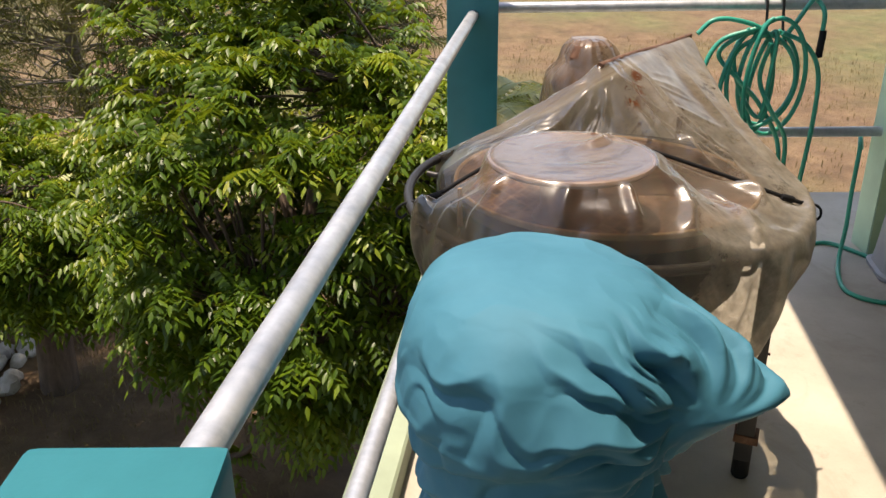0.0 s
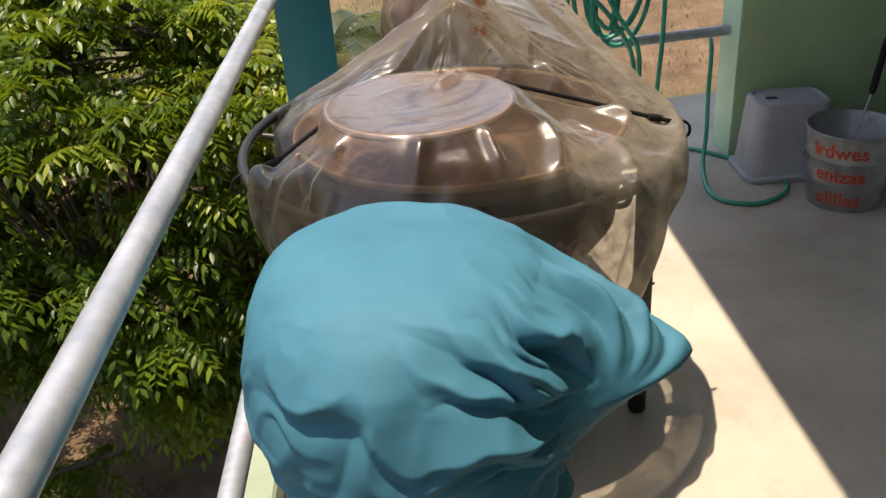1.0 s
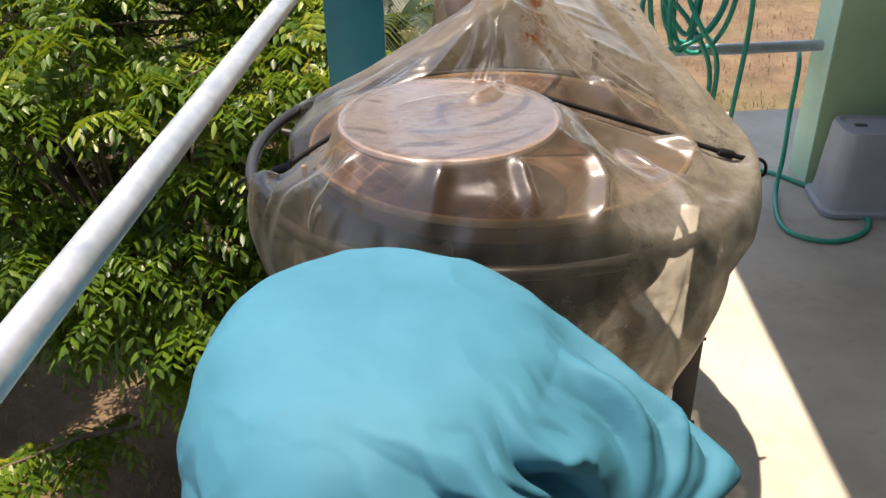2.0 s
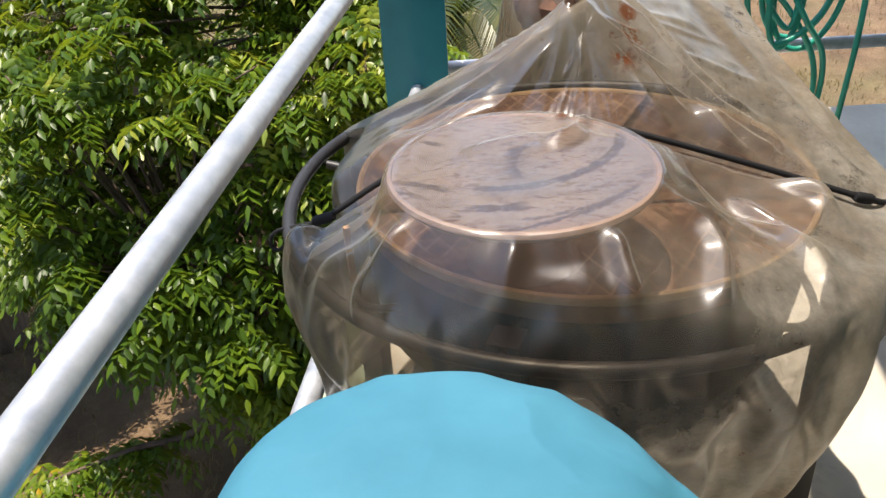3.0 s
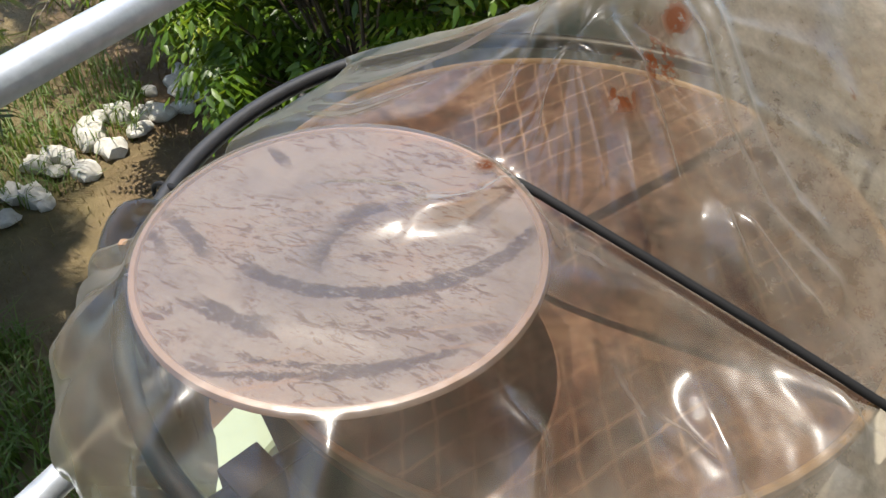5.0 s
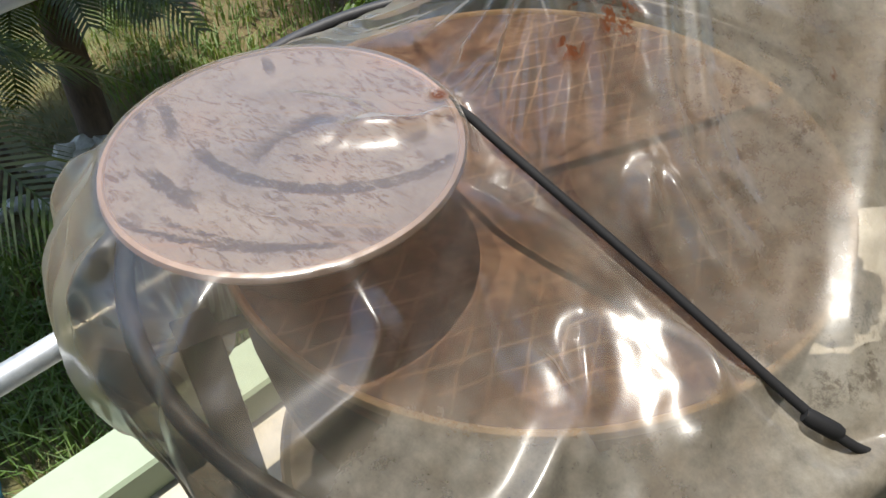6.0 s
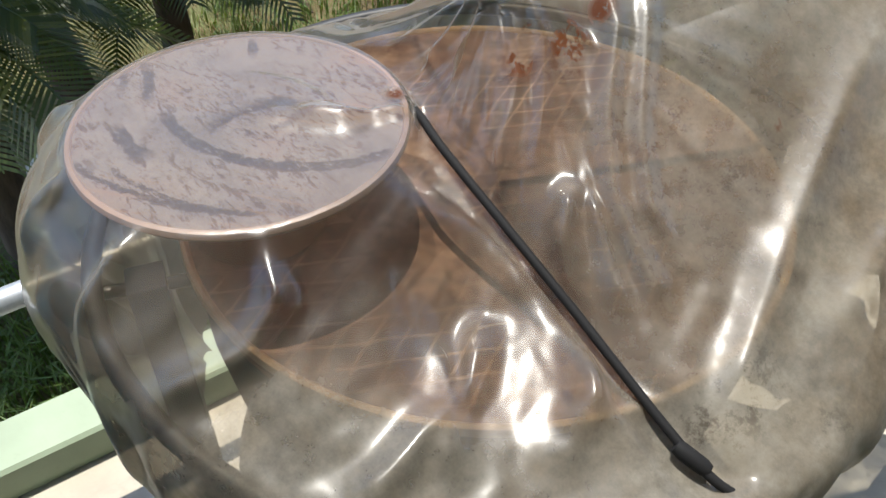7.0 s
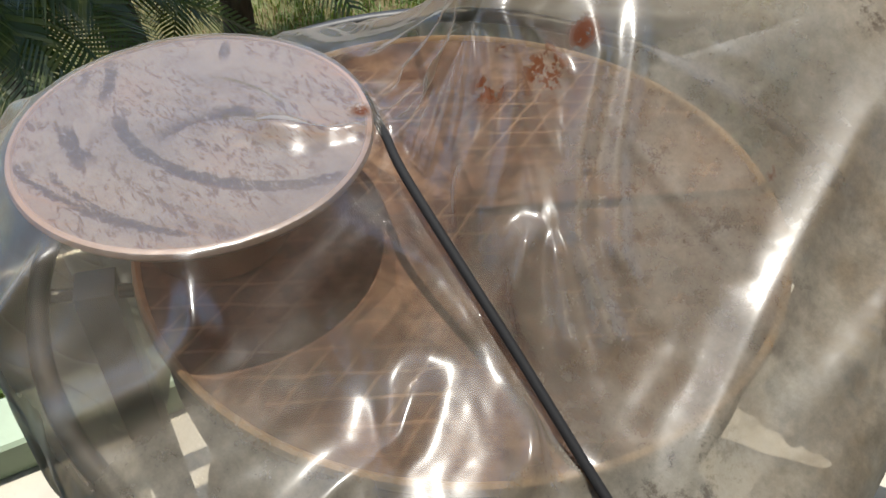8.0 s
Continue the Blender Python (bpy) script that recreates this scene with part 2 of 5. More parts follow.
def film_mat(name, tint, dirt_lo, dirt_hi, dirt_colour, gloss_rough=0.07, worn_most=0.56):
    """Thin clear plastic sheet with dust and dry splashes; some of the dust stands in for glare."""
    m = Mat(name)
    t = m.t
    t.nodes.remove(m.b)
    clear = m.n("ShaderNodeBsdfTransparent", Color=(*tint, 1))
    gloss = m.n("ShaderNodeBsdfGlossy", Color=(1, 1, 1, 1), Roughness=gloss_rough)
    fres = m.n("ShaderNodeFresnel", IOR=1.55)
    bp = m.n("ShaderNodeBump", Strength=0.10, Distance=0.004)
    m.link(m.noise(16.0, 1, 0.5), bp.inputs["Height"])
    m.link(bp.outputs[0], gloss.inputs["Normal"])
    m.link(bp.outputs[0], fres.inputs["Normal"])
    shine = m.n("ShaderNodeMixShader")
    m.link(m.math("MINIMUM", m.math("MULTIPLY", fres.outputs[0], 1.4), 0.5), shine.inputs[0])
    haze = m.n("ShaderNodeBsdfGlossy", Color=(1, 1, 1, 1), Roughness=0.40)
    m.link(bp.outputs[0], haze.inputs["Normal"])
    sheen = m.n("ShaderNodeMixShader", Fac=0.5)
    m.link(gloss.outputs[0], sheen.inputs[1])
    m.link(haze.outputs[0], sheen.inputs[2])
    m.link(clear.outputs[0], shine.inputs[1])
    m.link(sheen.outputs[0], shine.inputs[2])
    dust = m.n("ShaderNodeBsdfDiffuse")
    glow = m.n("ShaderNodeBsdfTranslucent")
    big = m.noise(4.5, 6, 0.65)
    streak = m.noise(26.0, 4, 0.6)
    tone = m.mix(m.mask(m.noise(6.0, 5, 0.65), 0.42, 0.66), dirt_colour, tuple(v * f for v, f in zip(dirt_colour, (0.66, 0.58, 0.5))))
    specks = m.math("MULTIPLY", m.mask(m.noise(19.0, 5, 0.7), 0.66, 0.72), m.mask(m.noise(3.1, 2), 0.50, 0.58))
    tone = m.mix(specks, tone, (0.16, 0.055, 0.02))
    m.link(tone, dust.inputs["Color"])
    m.link(tone, glow.inputs["Color"])
    both = m.n("ShaderNodeMixShader", Fac=0.55)
    m.link(dust.outputs[0], both.inputs[1])
    m.link(glow.outputs[0], both.inputs[2])
    amount = m.math("ADD", m.math("MULTIPLY", m.mask(big, 0.3, 0.75), dirt_hi - dirt_lo), dirt_lo)
    back = m.n("ShaderNodeSeparateXYZ")
    m.link(m.coords(), back.inputs[0])
    across = m.math("ADD", back.outputs[1], m.math("MULTIPLY", back.outputs[0], 0.8))
    worn = m.math("MULTIPLY", m.mask(m.math("ADD", across, m.math("MULTIPLY", m.noise(3.0, 4), 0.4)), 2.72, 3.02), worn_most)
    amount = m.math("ADD", amount, worn)
    # paler outside the board: dust, and sky glare put into the colour
    bx, by = m.math("SUBTRACT", back.outputs[0], BOARD[0]), m.math("SUBTRACT", back.outputs[1], BOARD[1])
    out_of_board = m.mask(m.math("SQRT", m.math("ADD", m.math("MULTIPLY", bx, bx), m.math("MULTIPLY", by, by))), 0.385, 0.43)
    amount = m.math("ADD", amount, m.math("MULTIPLY", m.math("MULTIPLY", out_of_board, m.mask(back.outputs[0], 0.35, 0.62)), 0.26))
    film_edge = m.math("ADD", back.outputs[0], m.math("MULTIPLY", m.noise(11.0, 5, 0.65), 0.10))
    amount = m.math("ADD", amount, m.math("MULTIPLY", m.mask(film_edge, 0.625, 0.645), 0.15))
    # the skirt is whitened too, for dust and for its bright glare
    skirt = m.math("MULTIPLY", m.mask(back.outputs[2], 0.82, 0.76), 0.16)
    # the clear tint deepens towards the lower left, dimming what lies behind
    low_left = m.math("MULTIPLY", m.mask(back.outputs[2], 0.93, 0.78), m.mask(back.outputs[0], 0.55, 0.25))
    m.link(m.mix(low_left, tint, tuple(v * f for v, f in zip(tint, (0.25, 0.225, 0.18)))), clear.inputs["Color"])
    amount = m.math("ADD", amount, skirt)
    grime = m.math("ADD", 0.7, m.math("MULTIPLY", m.mask(m.noise(38.0, 7, 0.75), 0.35, 0.68), 0.6))
    amount = m.math("MULTIPLY", amount, grime)
    mould = m.math("MULTIPLY", m.mask(m.noise(28.0, 7, 0.8), 0.52, 0.60), m.mask(m.noise(4.2, 3, 0.5), 0.56, 0.66))
    mould = m.math("MULTIPLY", mould, m.mask(across, 2.6, 2.9))
    tone = m.mix(mould, tone, (0.10, 0.075, 0.055))
    amount = m.math("MAXIMUM", amount, m.math("MULTIPLY", mould, 0.5))
    # rust rubbed off along the pole, and dry rust splashes beside the peak
    ux, uy = (RIDGE[1][0] - RIDGE[0][0]), (RIDGE[1][1] - RIDGE[0][1])
    ul = math.hypot(ux, uy)
    off = m.math("ADD", m.math("MULTIPLY", m.math("SUBTRACT", back.outputs[0], RIDGE[0][0]), -uy / ul), m.math("MULTIPLY", m.math("SUBTRACT", back.outputs[1], RIDGE[0][1]), ux / ul))
    rub = m.math("MULTIPLY", m.mask(m.math("ABSOLUTE", off), 0.012, 0.005), m.math("MULTIPLY", m.mask(back.outputs[1], 2.22, 2.26), m.mask(back.outputs[2], 1.02, 1.05)))
    rub = m.math("MULTIPLY", rub, m.mask(m.noise(30.0, 4), 0.3, 0.5))
    for sx, sy, sr in ((0.536, 2.251, 0.05), (0.51, 2.20, 0.035), (0.555, 2.20, 0.03), (0.535, 2.30, 0.03), (0.40, 2.11, 0.02)):
        ex, ey = m.math("SUBTRACT", back.outputs[0], sx), m.math("SUBTRACT", back.outputs[1], sy)
        near_spot = m.mask(m.math("SQRT", m.math("ADD", m.math("MULTIPLY", ex, ex), m.math("MULTIPLY", ey, ey))), sr, sr * 0.3)
        rub = m.math("MAXIMUM", rub, m.math("MULTIPLY", near_spot, m.mask(m.noise(24.0, 7, 0.8, (1, 1, 0.6)), 0.47, 0.53)))
    tone = m.mix(rub, tone, (0.15, 0.045, 0.015))
    m.link(tone, dust.inputs["Color"])
    m.link(tone, glow.inputs["Color"])
    amount = m.math("MAXIMUM", amount, m.math("MULTIPLY", rub, 0.85))
    amount = m.math("MAXIMUM", m.math("ADD", amount, m.math("MULTIPLY", m.mask(streak, 0.6, 0.85), 0.12)), m.math("MULTIPLY", specks, 0.8))
    out = m.n("ShaderNodeMixShader")
    m.link(amount, out.inputs[0])
    m.link(shine.outputs[0], out.inputs[1])
    m.link(both.outputs[0], out.inputs[2])
    m.link(out.outputs[0], t.nodes["Material Output"].inputs["Surface"])
    return m.m


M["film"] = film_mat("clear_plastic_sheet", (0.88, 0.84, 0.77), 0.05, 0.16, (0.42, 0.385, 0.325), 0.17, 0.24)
M["wrap"] = film_mat("crumpled_plastic_wrap", (0.86, 0.80, 0.72), 0.04, 0.22, (0.44, 0.36, 0.27), 0.14, 0.04)

g = Mat("green_hose", (0.01, 0.30, 0.21), 0.35)
g.colour(g.ramp(g.noise(9.0, 4), (0.3, (0.006, 0.24, 0.165)), (0.7, (0.012, 0.34, 0.25))))
M["hose"] = g.m


def leaf_mat(name, stops, rough, through_light=0.35, spec=0.5):
    m = Mat(name, (0.1, 0.2, 0.03), rough, 0.0, spec)
    geo = m.t.nodes.new("ShaderNodeNewGeometry")
    clump = m.noise(1.3, 3)
    pick = m.math("ADD", m.math("MULTIPLY", geo.outputs["Random Per Island"], 0.55), m.math("MULTIPLY", m.mask(clump, 0.3, 0.7), 0.45))
    col = m.ramp(pick, *stops)
    m.colour(col)
    tl = m.t.nodes.new("ShaderNodeBsdfTranslucent")
    m.link(m.mix(0.5, col, (0.30, 0.36, 0.02), "MIX"), tl.inputs["Color"])
    mx = m.n("ShaderNodeMixShader", Fac=through_light)
    m.link(m.b.outputs[0], mx.inputs[1])
    m.link(tl.outputs[0], mx.inputs[2])
    m.link(mx.outputs[0], m.t.nodes["Material Output"].inputs["Surface"])
    return m.m


M["leaf"] = leaf_mat("glossy_leaf", ((0.0, (0.018, 0.044, 0.006)), (0.4, (0.056, 0.116, 0.010)), (0.75, (0.125, 0.20, 0.014)), (0.975, (0.23, 0.27, 0.02)), (1.0, (0.45, 0.28, 0.02))), 0.38, 0.35, 0.32)
M["young_leaf"] = leaf_mat("yellow_green_leaf", ((0.0, (0.13, 0.20, 0.018)), (0.6, (0.24, 0.30, 0.03)), (1.0, (0.42, 0.34, 0.05))), 0.4)
M["needle"] = leaf_mat("grey_green_needles", ((0.0, (0.045, 0.048, 0.016)), (0.5, (0.09, 0.09, 0.032)), (1.0, (0.18, 0.16, 0.075))), 0.7, 0.25)
M["palm"] = leaf_mat("palm_leaf", ((0.0, (0.010, 0.024, 0.006)), (0.6, (0.032, 0.055, 0.010)), (1.0, (0.15, 0.15, 0.03))), 0.4, 0.3)
M["grass"] = leaf_mat("green_grass", ((0.0, (0.04, 0.09, 0.015)), (0.6, (0.09, 0.16, 0.03)), (1.0, (0.22, 0.22, 0.08))), 0.55, 0.35)
M["dry_grass"] = leaf_mat("dry_grass", ((0.0, (0.10, 0.06, 0.03)), (0.6, (0.185, 0.12, 0.058)), (1.0, (0.29, 0.21, 0.115))), 0.8, 0.2)

g = Mat("bark", (0.1, 0.07, 0.05), 0.9)
g.colour(g.ramp(g.noise(12.0, 6, 0.7, (1, 1, 0.25)), (0.3, (0.045, 0.028, 0.02)), (0.7, (0.15, 0.105, 0.075))))
g.bump(g.noise(25.0, 6, 0.7, (1, 1, 0.25)), 0.7, 0.01)
M["bark"] = g.m
M["peg_wood"] = paint_mat("peg_wood", (0.28, 0.17, 0.10), 0.8, 0.2).m
M["twig"] = paint_mat("dry_twig", (0.24, 0.20, 0.16), 0.9, 0.2).m

g = Mat("dry_ground", (0.25, 0.18, 0.1), 0.95)
patch = g.mask(g.noise(0.12, 5, 0.6), 0.45, 0.62)
dry = g.ramp(g.noise(2.2, 8, 0.72), (0.25, (0.075, 0.046, 0.025)), (0.5, (0.16, 0.10, 0.054)), (0.78, (0.27, 0.185, 0.10)))
lush = g.ramp(g.noise(3.0, 8, 0.72), (0.25, (0.06, 0.07, 0.022)), (0.6, (0.15, 0.15, 0.055)), (0.8, (0.24, 0.21, 0.09)))
base = g.mix(patch, dry, lush)
base = g.mix(g.math("MULTIPLY", g.mask(g.noise(24.0, 4, 0.7), 0.55, 0.75), 0.5), base, (0.09, 0.055, 0.03))
g.colour(base).bump(g.noise(14.0, 8, 0.75), 0.9, 0.05)
M["ground"] = g.m

g = Mat("field_stone", (0.4, 0.38, 0.34), 0.9)
g.colour(g.ramp(g.noise(7.0, 6, 0.7), (0.3, (0.30, 0.28, 0.24)), (0.7, (0.62, 0.60, 0.55))))
g.bump(g.noise(20.0, 6, 0.7), 0.6, 0.01)
M["stone"] = g.m


# ---- builders ----
def mesh_ob(name, verts, faces, material, parent=None, smooth=False, label=""):
    me = bpy.data.meshes.new(name)
    me.from_pydata([tuple(v) for v in verts], [], [tuple(f) for f in faces])
    me.materials.append(material)
    if smooth:
        me.polygons.foreach_set("use_smooth", [True] * len(me.polygons))
    me.update()
    ob = new(name, me)
    if parent:
        ob.parent = parent
    if label:
        ob["label"] = label
    return ob


def part(name, bm, material, parent=None, label="", smooth=True):
    me = bpy.data.meshes.new(name)
    bmesh.ops.recalc_face_normals(bm, faces=bm.faces)
    bm.to_mesh(me)
    bm.free()
    me.materials.append(material)
    if smooth:
        me.polygons.foreach_set("use_smooth", [True] * len(me.polygons))
        me.set_sharp_from_angle(angle=radians(40))
    ob = new(name, me)
    if parent:
        ob.parent = parent
    if label:
        ob["label"] = label
    return ob


def thing(name, label, category, at=(0, 0, 0), rz=0.0, group="", kind=""):
    ob = new(name)
    ob.empty_display_size = 0.1
    ob.matrix_world = pose(*at, 0, 0, rz)
    return tagged(ob, label, category, group, kind)


def box_bm(x0, x1, y0, y1, z0, z1, bevel=0.004, segments=2):
    bm = bmesh.new()
    bmesh.ops.create_cube(bm, size=1)
    for v in bm.verts:
        v.co = ((x0 + x1) / 2 + v.co.x * (x1 - x0), (y0 + y1) / 2 + v.co.y * (y1 - y0), (z0 + z1) / 2 + v.co.z * (z1 - z0))
    if bevel:
        bmesh.ops.bevel(bm, geom=bm.edges[:], offset=bevel, segments=segments, affect="EDGES", profile=0.7)
    return bm


def lathe_bm(profile, steps=64, bm=None, at=(0, 0, 0), wobble=None):
    """Turns a profile of (radius, height) round the z axis; a closed profile starts or ends at radius 0."""
    bm = bm or bmesh.new()
    rows = []
    for r, z in profile:
        if r < 1e-6:
            rows.append([bm.verts.new((at[0], at[1], at[2] + z))])
            continue
        row = []
        for k in range(steps):
            a = 2 * math.pi * k / steps
            rr = r * (wobble(a, z) if wobble else 1.0)
            row.append(bm.verts.new((at[0] + rr * math.cos(a), at[1] + rr * math.sin(a), at[2] + z)))
        rows.append(row)
    for a, b in zip(rows, rows[1:]):
        for k in range(steps):
            j = (k + 1) % steps
            if len(a) == 1 and len(b) == 1:
                continue
            if len(a) == 1:
                bm.faces.new((a[0], b[k], b[j]))
            elif len(b) == 1:
                bm.faces.new((a[k], b[0], a[j]))
            else:
                bm.faces.new((a[k], b[k], b[j], a[j]))
    return bm


def smooth_line(points, per=8):
    """A Catmull-Rom line through the points."""
    pts = [Vector(p) for p in points]
    pts = [2 * pts[0] - pts[1]] + pts + [2 * pts[-1] - pts[-2]]
    out = []
    for i in range(1, len(pts) - 2):
        a, b, c, d = pts[i - 1:i + 3]
        for k in range(per):
            t = k / per
            out.append(0.5 * (2 * b + (c - a) * t + (2 * a - 5 * b + 4 * c - d) * t * t + (3 * b - a - 3 * c + d) * t ** 3))
    return out + [pts[-2]]


def tube_data(line, radius, sides=10, taper=None, closed=False):
    """Vertices and faces of a tube along a line."""
    line = [Vector(p) for p in line]
    n = len(line)
    verts, faces = [], []
    up = Vector((0, 0, 1))
    side = None
    for i, p in enumerate(line):
        d = (line[(i + 1) % n if closed else min(i + 1, n - 1)] - line[(i - 1) % n if closed else max(i - 1, 0)]).normalized()
        if side is None:
            side = d.cross(up if abs(d.z) < 0.9 else Vector((1, 0, 0))).normalized()
        else:
            side = (side - d * side.dot(d)).normalized()
        other = d.cross(side)
        r = radius * (taper(i / max(1, n - 1)) if taper else 1.0)
        for k in range(sides):
            a = 2 * math.pi * k / sides
            verts.append(p + r * (math.cos(a) * side + math.sin(a) * other))
    for i in range(n if closed else n - 1):
        for k in range(sides):
            j = (k + 1) % sides
            i2 = (i + 1) % n
            faces.append((i * sides + k, i * sides + j, i2 * sides + j, i2 * sides + k))
    if not closed:
        faces.append(tuple(range(sides))[::-1])
        faces.append(tuple((n - 1) * sides + k for k in range(sides)))
    return verts, faces


def tube(name, line, radius, material, parent=None, sides=10, taper=None, closed=False, label=""):
    v, f = tube_data(line, radius, sides, taper, closed)
    ob = mesh_ob(name, v, f, material, parent, True, label)
    ob.data.set_sharp_from_angle(angle=radians(50))
    return ob


def eased(p, times):
    """Evens out a sheet's points a little."""
    for k in range(times):
        q = p.copy()
        q[1:-1, 1:-1] = 0.5 * p[1:-1, 1:-1] + 0.125 * (p[2:, 1:-1] + p[:-2, 1:-1] + p[1:-1, 2:] + p[1:-1, :-2])
        p = q
    return p


def grid_normals(p):
    n = np.cross(np.gradient(p, axis=1), np.gradient(p, axis=0))
    return n / (np.sqrt((n * n).sum(-1, keepdims=True)) + 1e-9)


def buckled(p, slack, steps, fall, home, support, bends=((3, 0.25), (7, 0.08))):
    """Gives cloth that runs round in a circle some slack and lets it sink and buckle on its support."""
    p = p.astype(np.float32)
    span = lambda q, dj, di: np.roll(q[dj:], -di, 1) - q[:q.shape[0] - dj]
    ways = [(0, 1, 0.8, False), (1, 0, 0.8, False), (1, 1, 0.4, False), (1, -1, 0.4, False)]
    for far, hold in bends:
        ways += [(0, far, hold, True), (far, 0, hold, True)]
    ties = []
    for dj, di, hold, one_way in ways:
        d = span(p, dj, di)
        more = slack[:p.shape[0] - dj]
        rest = np.sqrt((d * d).sum(-1)) * (more if dj == 0 or di else 1 + 0.4 * (more - 1))
        ties.append((dj, di, rest.astype(np.float32), np.float32(0.5 * hold), one_way))
    start, q = p.copy(), p.copy()
    rows = p.shape[0]
    for step in range(steps):
        v = (p - q) * np.float32(0.93)
        q = p.copy()
        p = p + v
        p[..., 2] -= fall
        for dj, di, rest, hold, one_way in ties:
            d = span(p, dj, di)
            ln = np.sqrt((d * d).sum(-1)) + np.float32(1e-6)
            off = ln - rest
            if one_way:
                off = np.minimum(off, 0)
            d *= (off * hold / ln)[..., None]
            p[:rows - dj] += d
            p[dj:] -= np.roll(d, di, 1)
        support(p)
        p += np.float32(home) * (start - p)
        p[0] = start[0]
    return p.astype(float)


def wrapped_normals(p):
    """Normals of a sheet that closes on itself, its last column lying on its first."""
    return grid_normals(np.concatenate([p[:, -4:-1], p, p[:, 1:4]], 1))[:, 3:-3]


def sheet_mesh(name, p, material, parent=None, label="", keep=None):
    ny, nx = p.shape[:2]
    faces = []
    for j in range(ny - 1):
        for i in range(nx - 1):
            if keep is None or keep(i / (nx - 1), j / (ny - 1)):
                faces.append((j * nx + i, j * nx + i + 1, (j + 1) * nx + i + 1, (j + 1) * nx + i))
    ob = mesh_ob(name, p.reshape(-1, 3), faces, material, parent, True, label)
    bm = bmesh.new()
    bm.from_mesh(ob.data)
    bmesh.ops.delete(bm, geom=[v for v in bm.verts if not v.link_faces], context="VERTS")
    bmesh.ops.remove_doubles(bm, verts=bm.verts[:], dist=1e-5)
    bm.to_mesh(ob.data)
    bm.free()
    return ob


# ---- plan ----
def rail_x(y):
    """The x of the left rail at y; the balcony's long side leans a little to the right."""
    return -0.203 + (y - 0.77) * 0.1305


FAR_Y = 3.64
RAIL_Z, LOW_Z = 1.07, 0.54
GROUND = -2.5
# ---- setting ----
def slab():
    bm = bmesh.new()
    xl0, xl1 = rail_x(-2.5) - 0.18, rail_x(4.34) - 0.18
    low = [(xl0, -2.5), (3.3, -2.5), (3.3, 4.37), (2.0, 4.36), (xl1, 4.34)]
    top = [bm.verts.new((x, y, 0)) for x, y in low]
    bot = [bm.verts.new((x, y, -0.22)) for x, y in low]
    bm.faces.new(top)
    bm.faces.new(bot[::-1])
    for k in range(5):
        bm.faces.new((top[k], bot[k], bot[(k + 1) % 5], top[(k + 1) % 5]))
    floor = part("floor", bm, M["concrete"], smooth=False)
    tagged(floor, "bare pale concrete balcony floor with faint stains", "floor", kind="structure")
    bm = bmesh.new()
    rows = []
    for y in (-2.5, 3.86):
        x = rail_x(y) - 0.05
        rows.append([bm.verts.new((x + dx, y, z)) for dx, z in ((0.0, 0.001), (0.0, 0.082), (-0.008, 0.09), (-0.125, 0.09), (-0.131, 0.082), (-0.131, -0.221))])
    for k in range(5):
        bm.faces.new((rows[0][k], rows[0][k + 1], rows[1][k + 1], rows[1][k]))
    bm.faces.new(rows[0])
    bm.faces.new(rows[1][::-1])
    kerb = part("kerb", bm, M["kerb"], smooth=False)
    tagged(kerb, "low pale green painted concrete kerb along the balcony edge", "kerb", kind="structure")


slab()
wall = part("wall_end", box_bm(1.90, 3.3, 3.55, 3.71, 0.0, 2.6, 0.006), M["green_wall"])
tagged(wall, "green painted wall end with a pale mint edge", "wall", kind="structure")
part("wall_edge", box_bm(1.893, 1.8995, 3.553, 3.707, 0.0, 2.6, 0.002), M["mint"], wall, "pale mint painted wall edge")
house = part("wall_house", box_bm(3.3, 3.5, -2.5, 4.02, -2.5, 2.9, 0.01), M["green_wall"])
tagged(house, "green painted house wall beside the balcony", "wall", kind="structure")
behind = part("wall_behind", box_bm(-0.75, 3.3, -2.7, -2.5, -2.5, 2.599, 0.01), M["green_wall"])
tagged(behind, "green painted house wall at the near end of the balcony", "wall", kind="structure")
roof_bm = bmesh.new()
edge_x = lambda y: 0.959 + (y - 2.9) * 0.12
outline = [(edge_x(-3.0), -3.0), (3.6, -3.0), (3.6, 4.97), (1.76, 4.97), (1.48, 4.43), (edge_x(3.32), 3.32)]
tp = [roof_bm.verts.new((x, y, 2.75)) for x, y in outline]
bt = [roof_bm.verts.new((x, y, 2.6)) for x, y in outline]
roof_bm.faces.new(tp)
roof_bm.faces.new(bt[::-1])
for k in range(6):
    roof_bm.faces.new((tp[k], bt[k], bt[(k + 1) % 6], tp[(k + 1) % 6]))
roof = part("ceiling", roof_bm, M["concrete"], smooth=False)
tagged(roof, "pale concrete roof slab over the back of the balcony", "ceiling", kind="structure")
# added slab out of view, only there to shade the blue cover's front
roof = part("ceiling", box_bm(-0.35, 0.54, -3.0, 1.08, 2.6, 2.75, 0.0), M["concrete"], smooth=False)
tagged(roof, "unseen concrete slab added to shade the near end of the balcony", "ceiling", kind="structure")

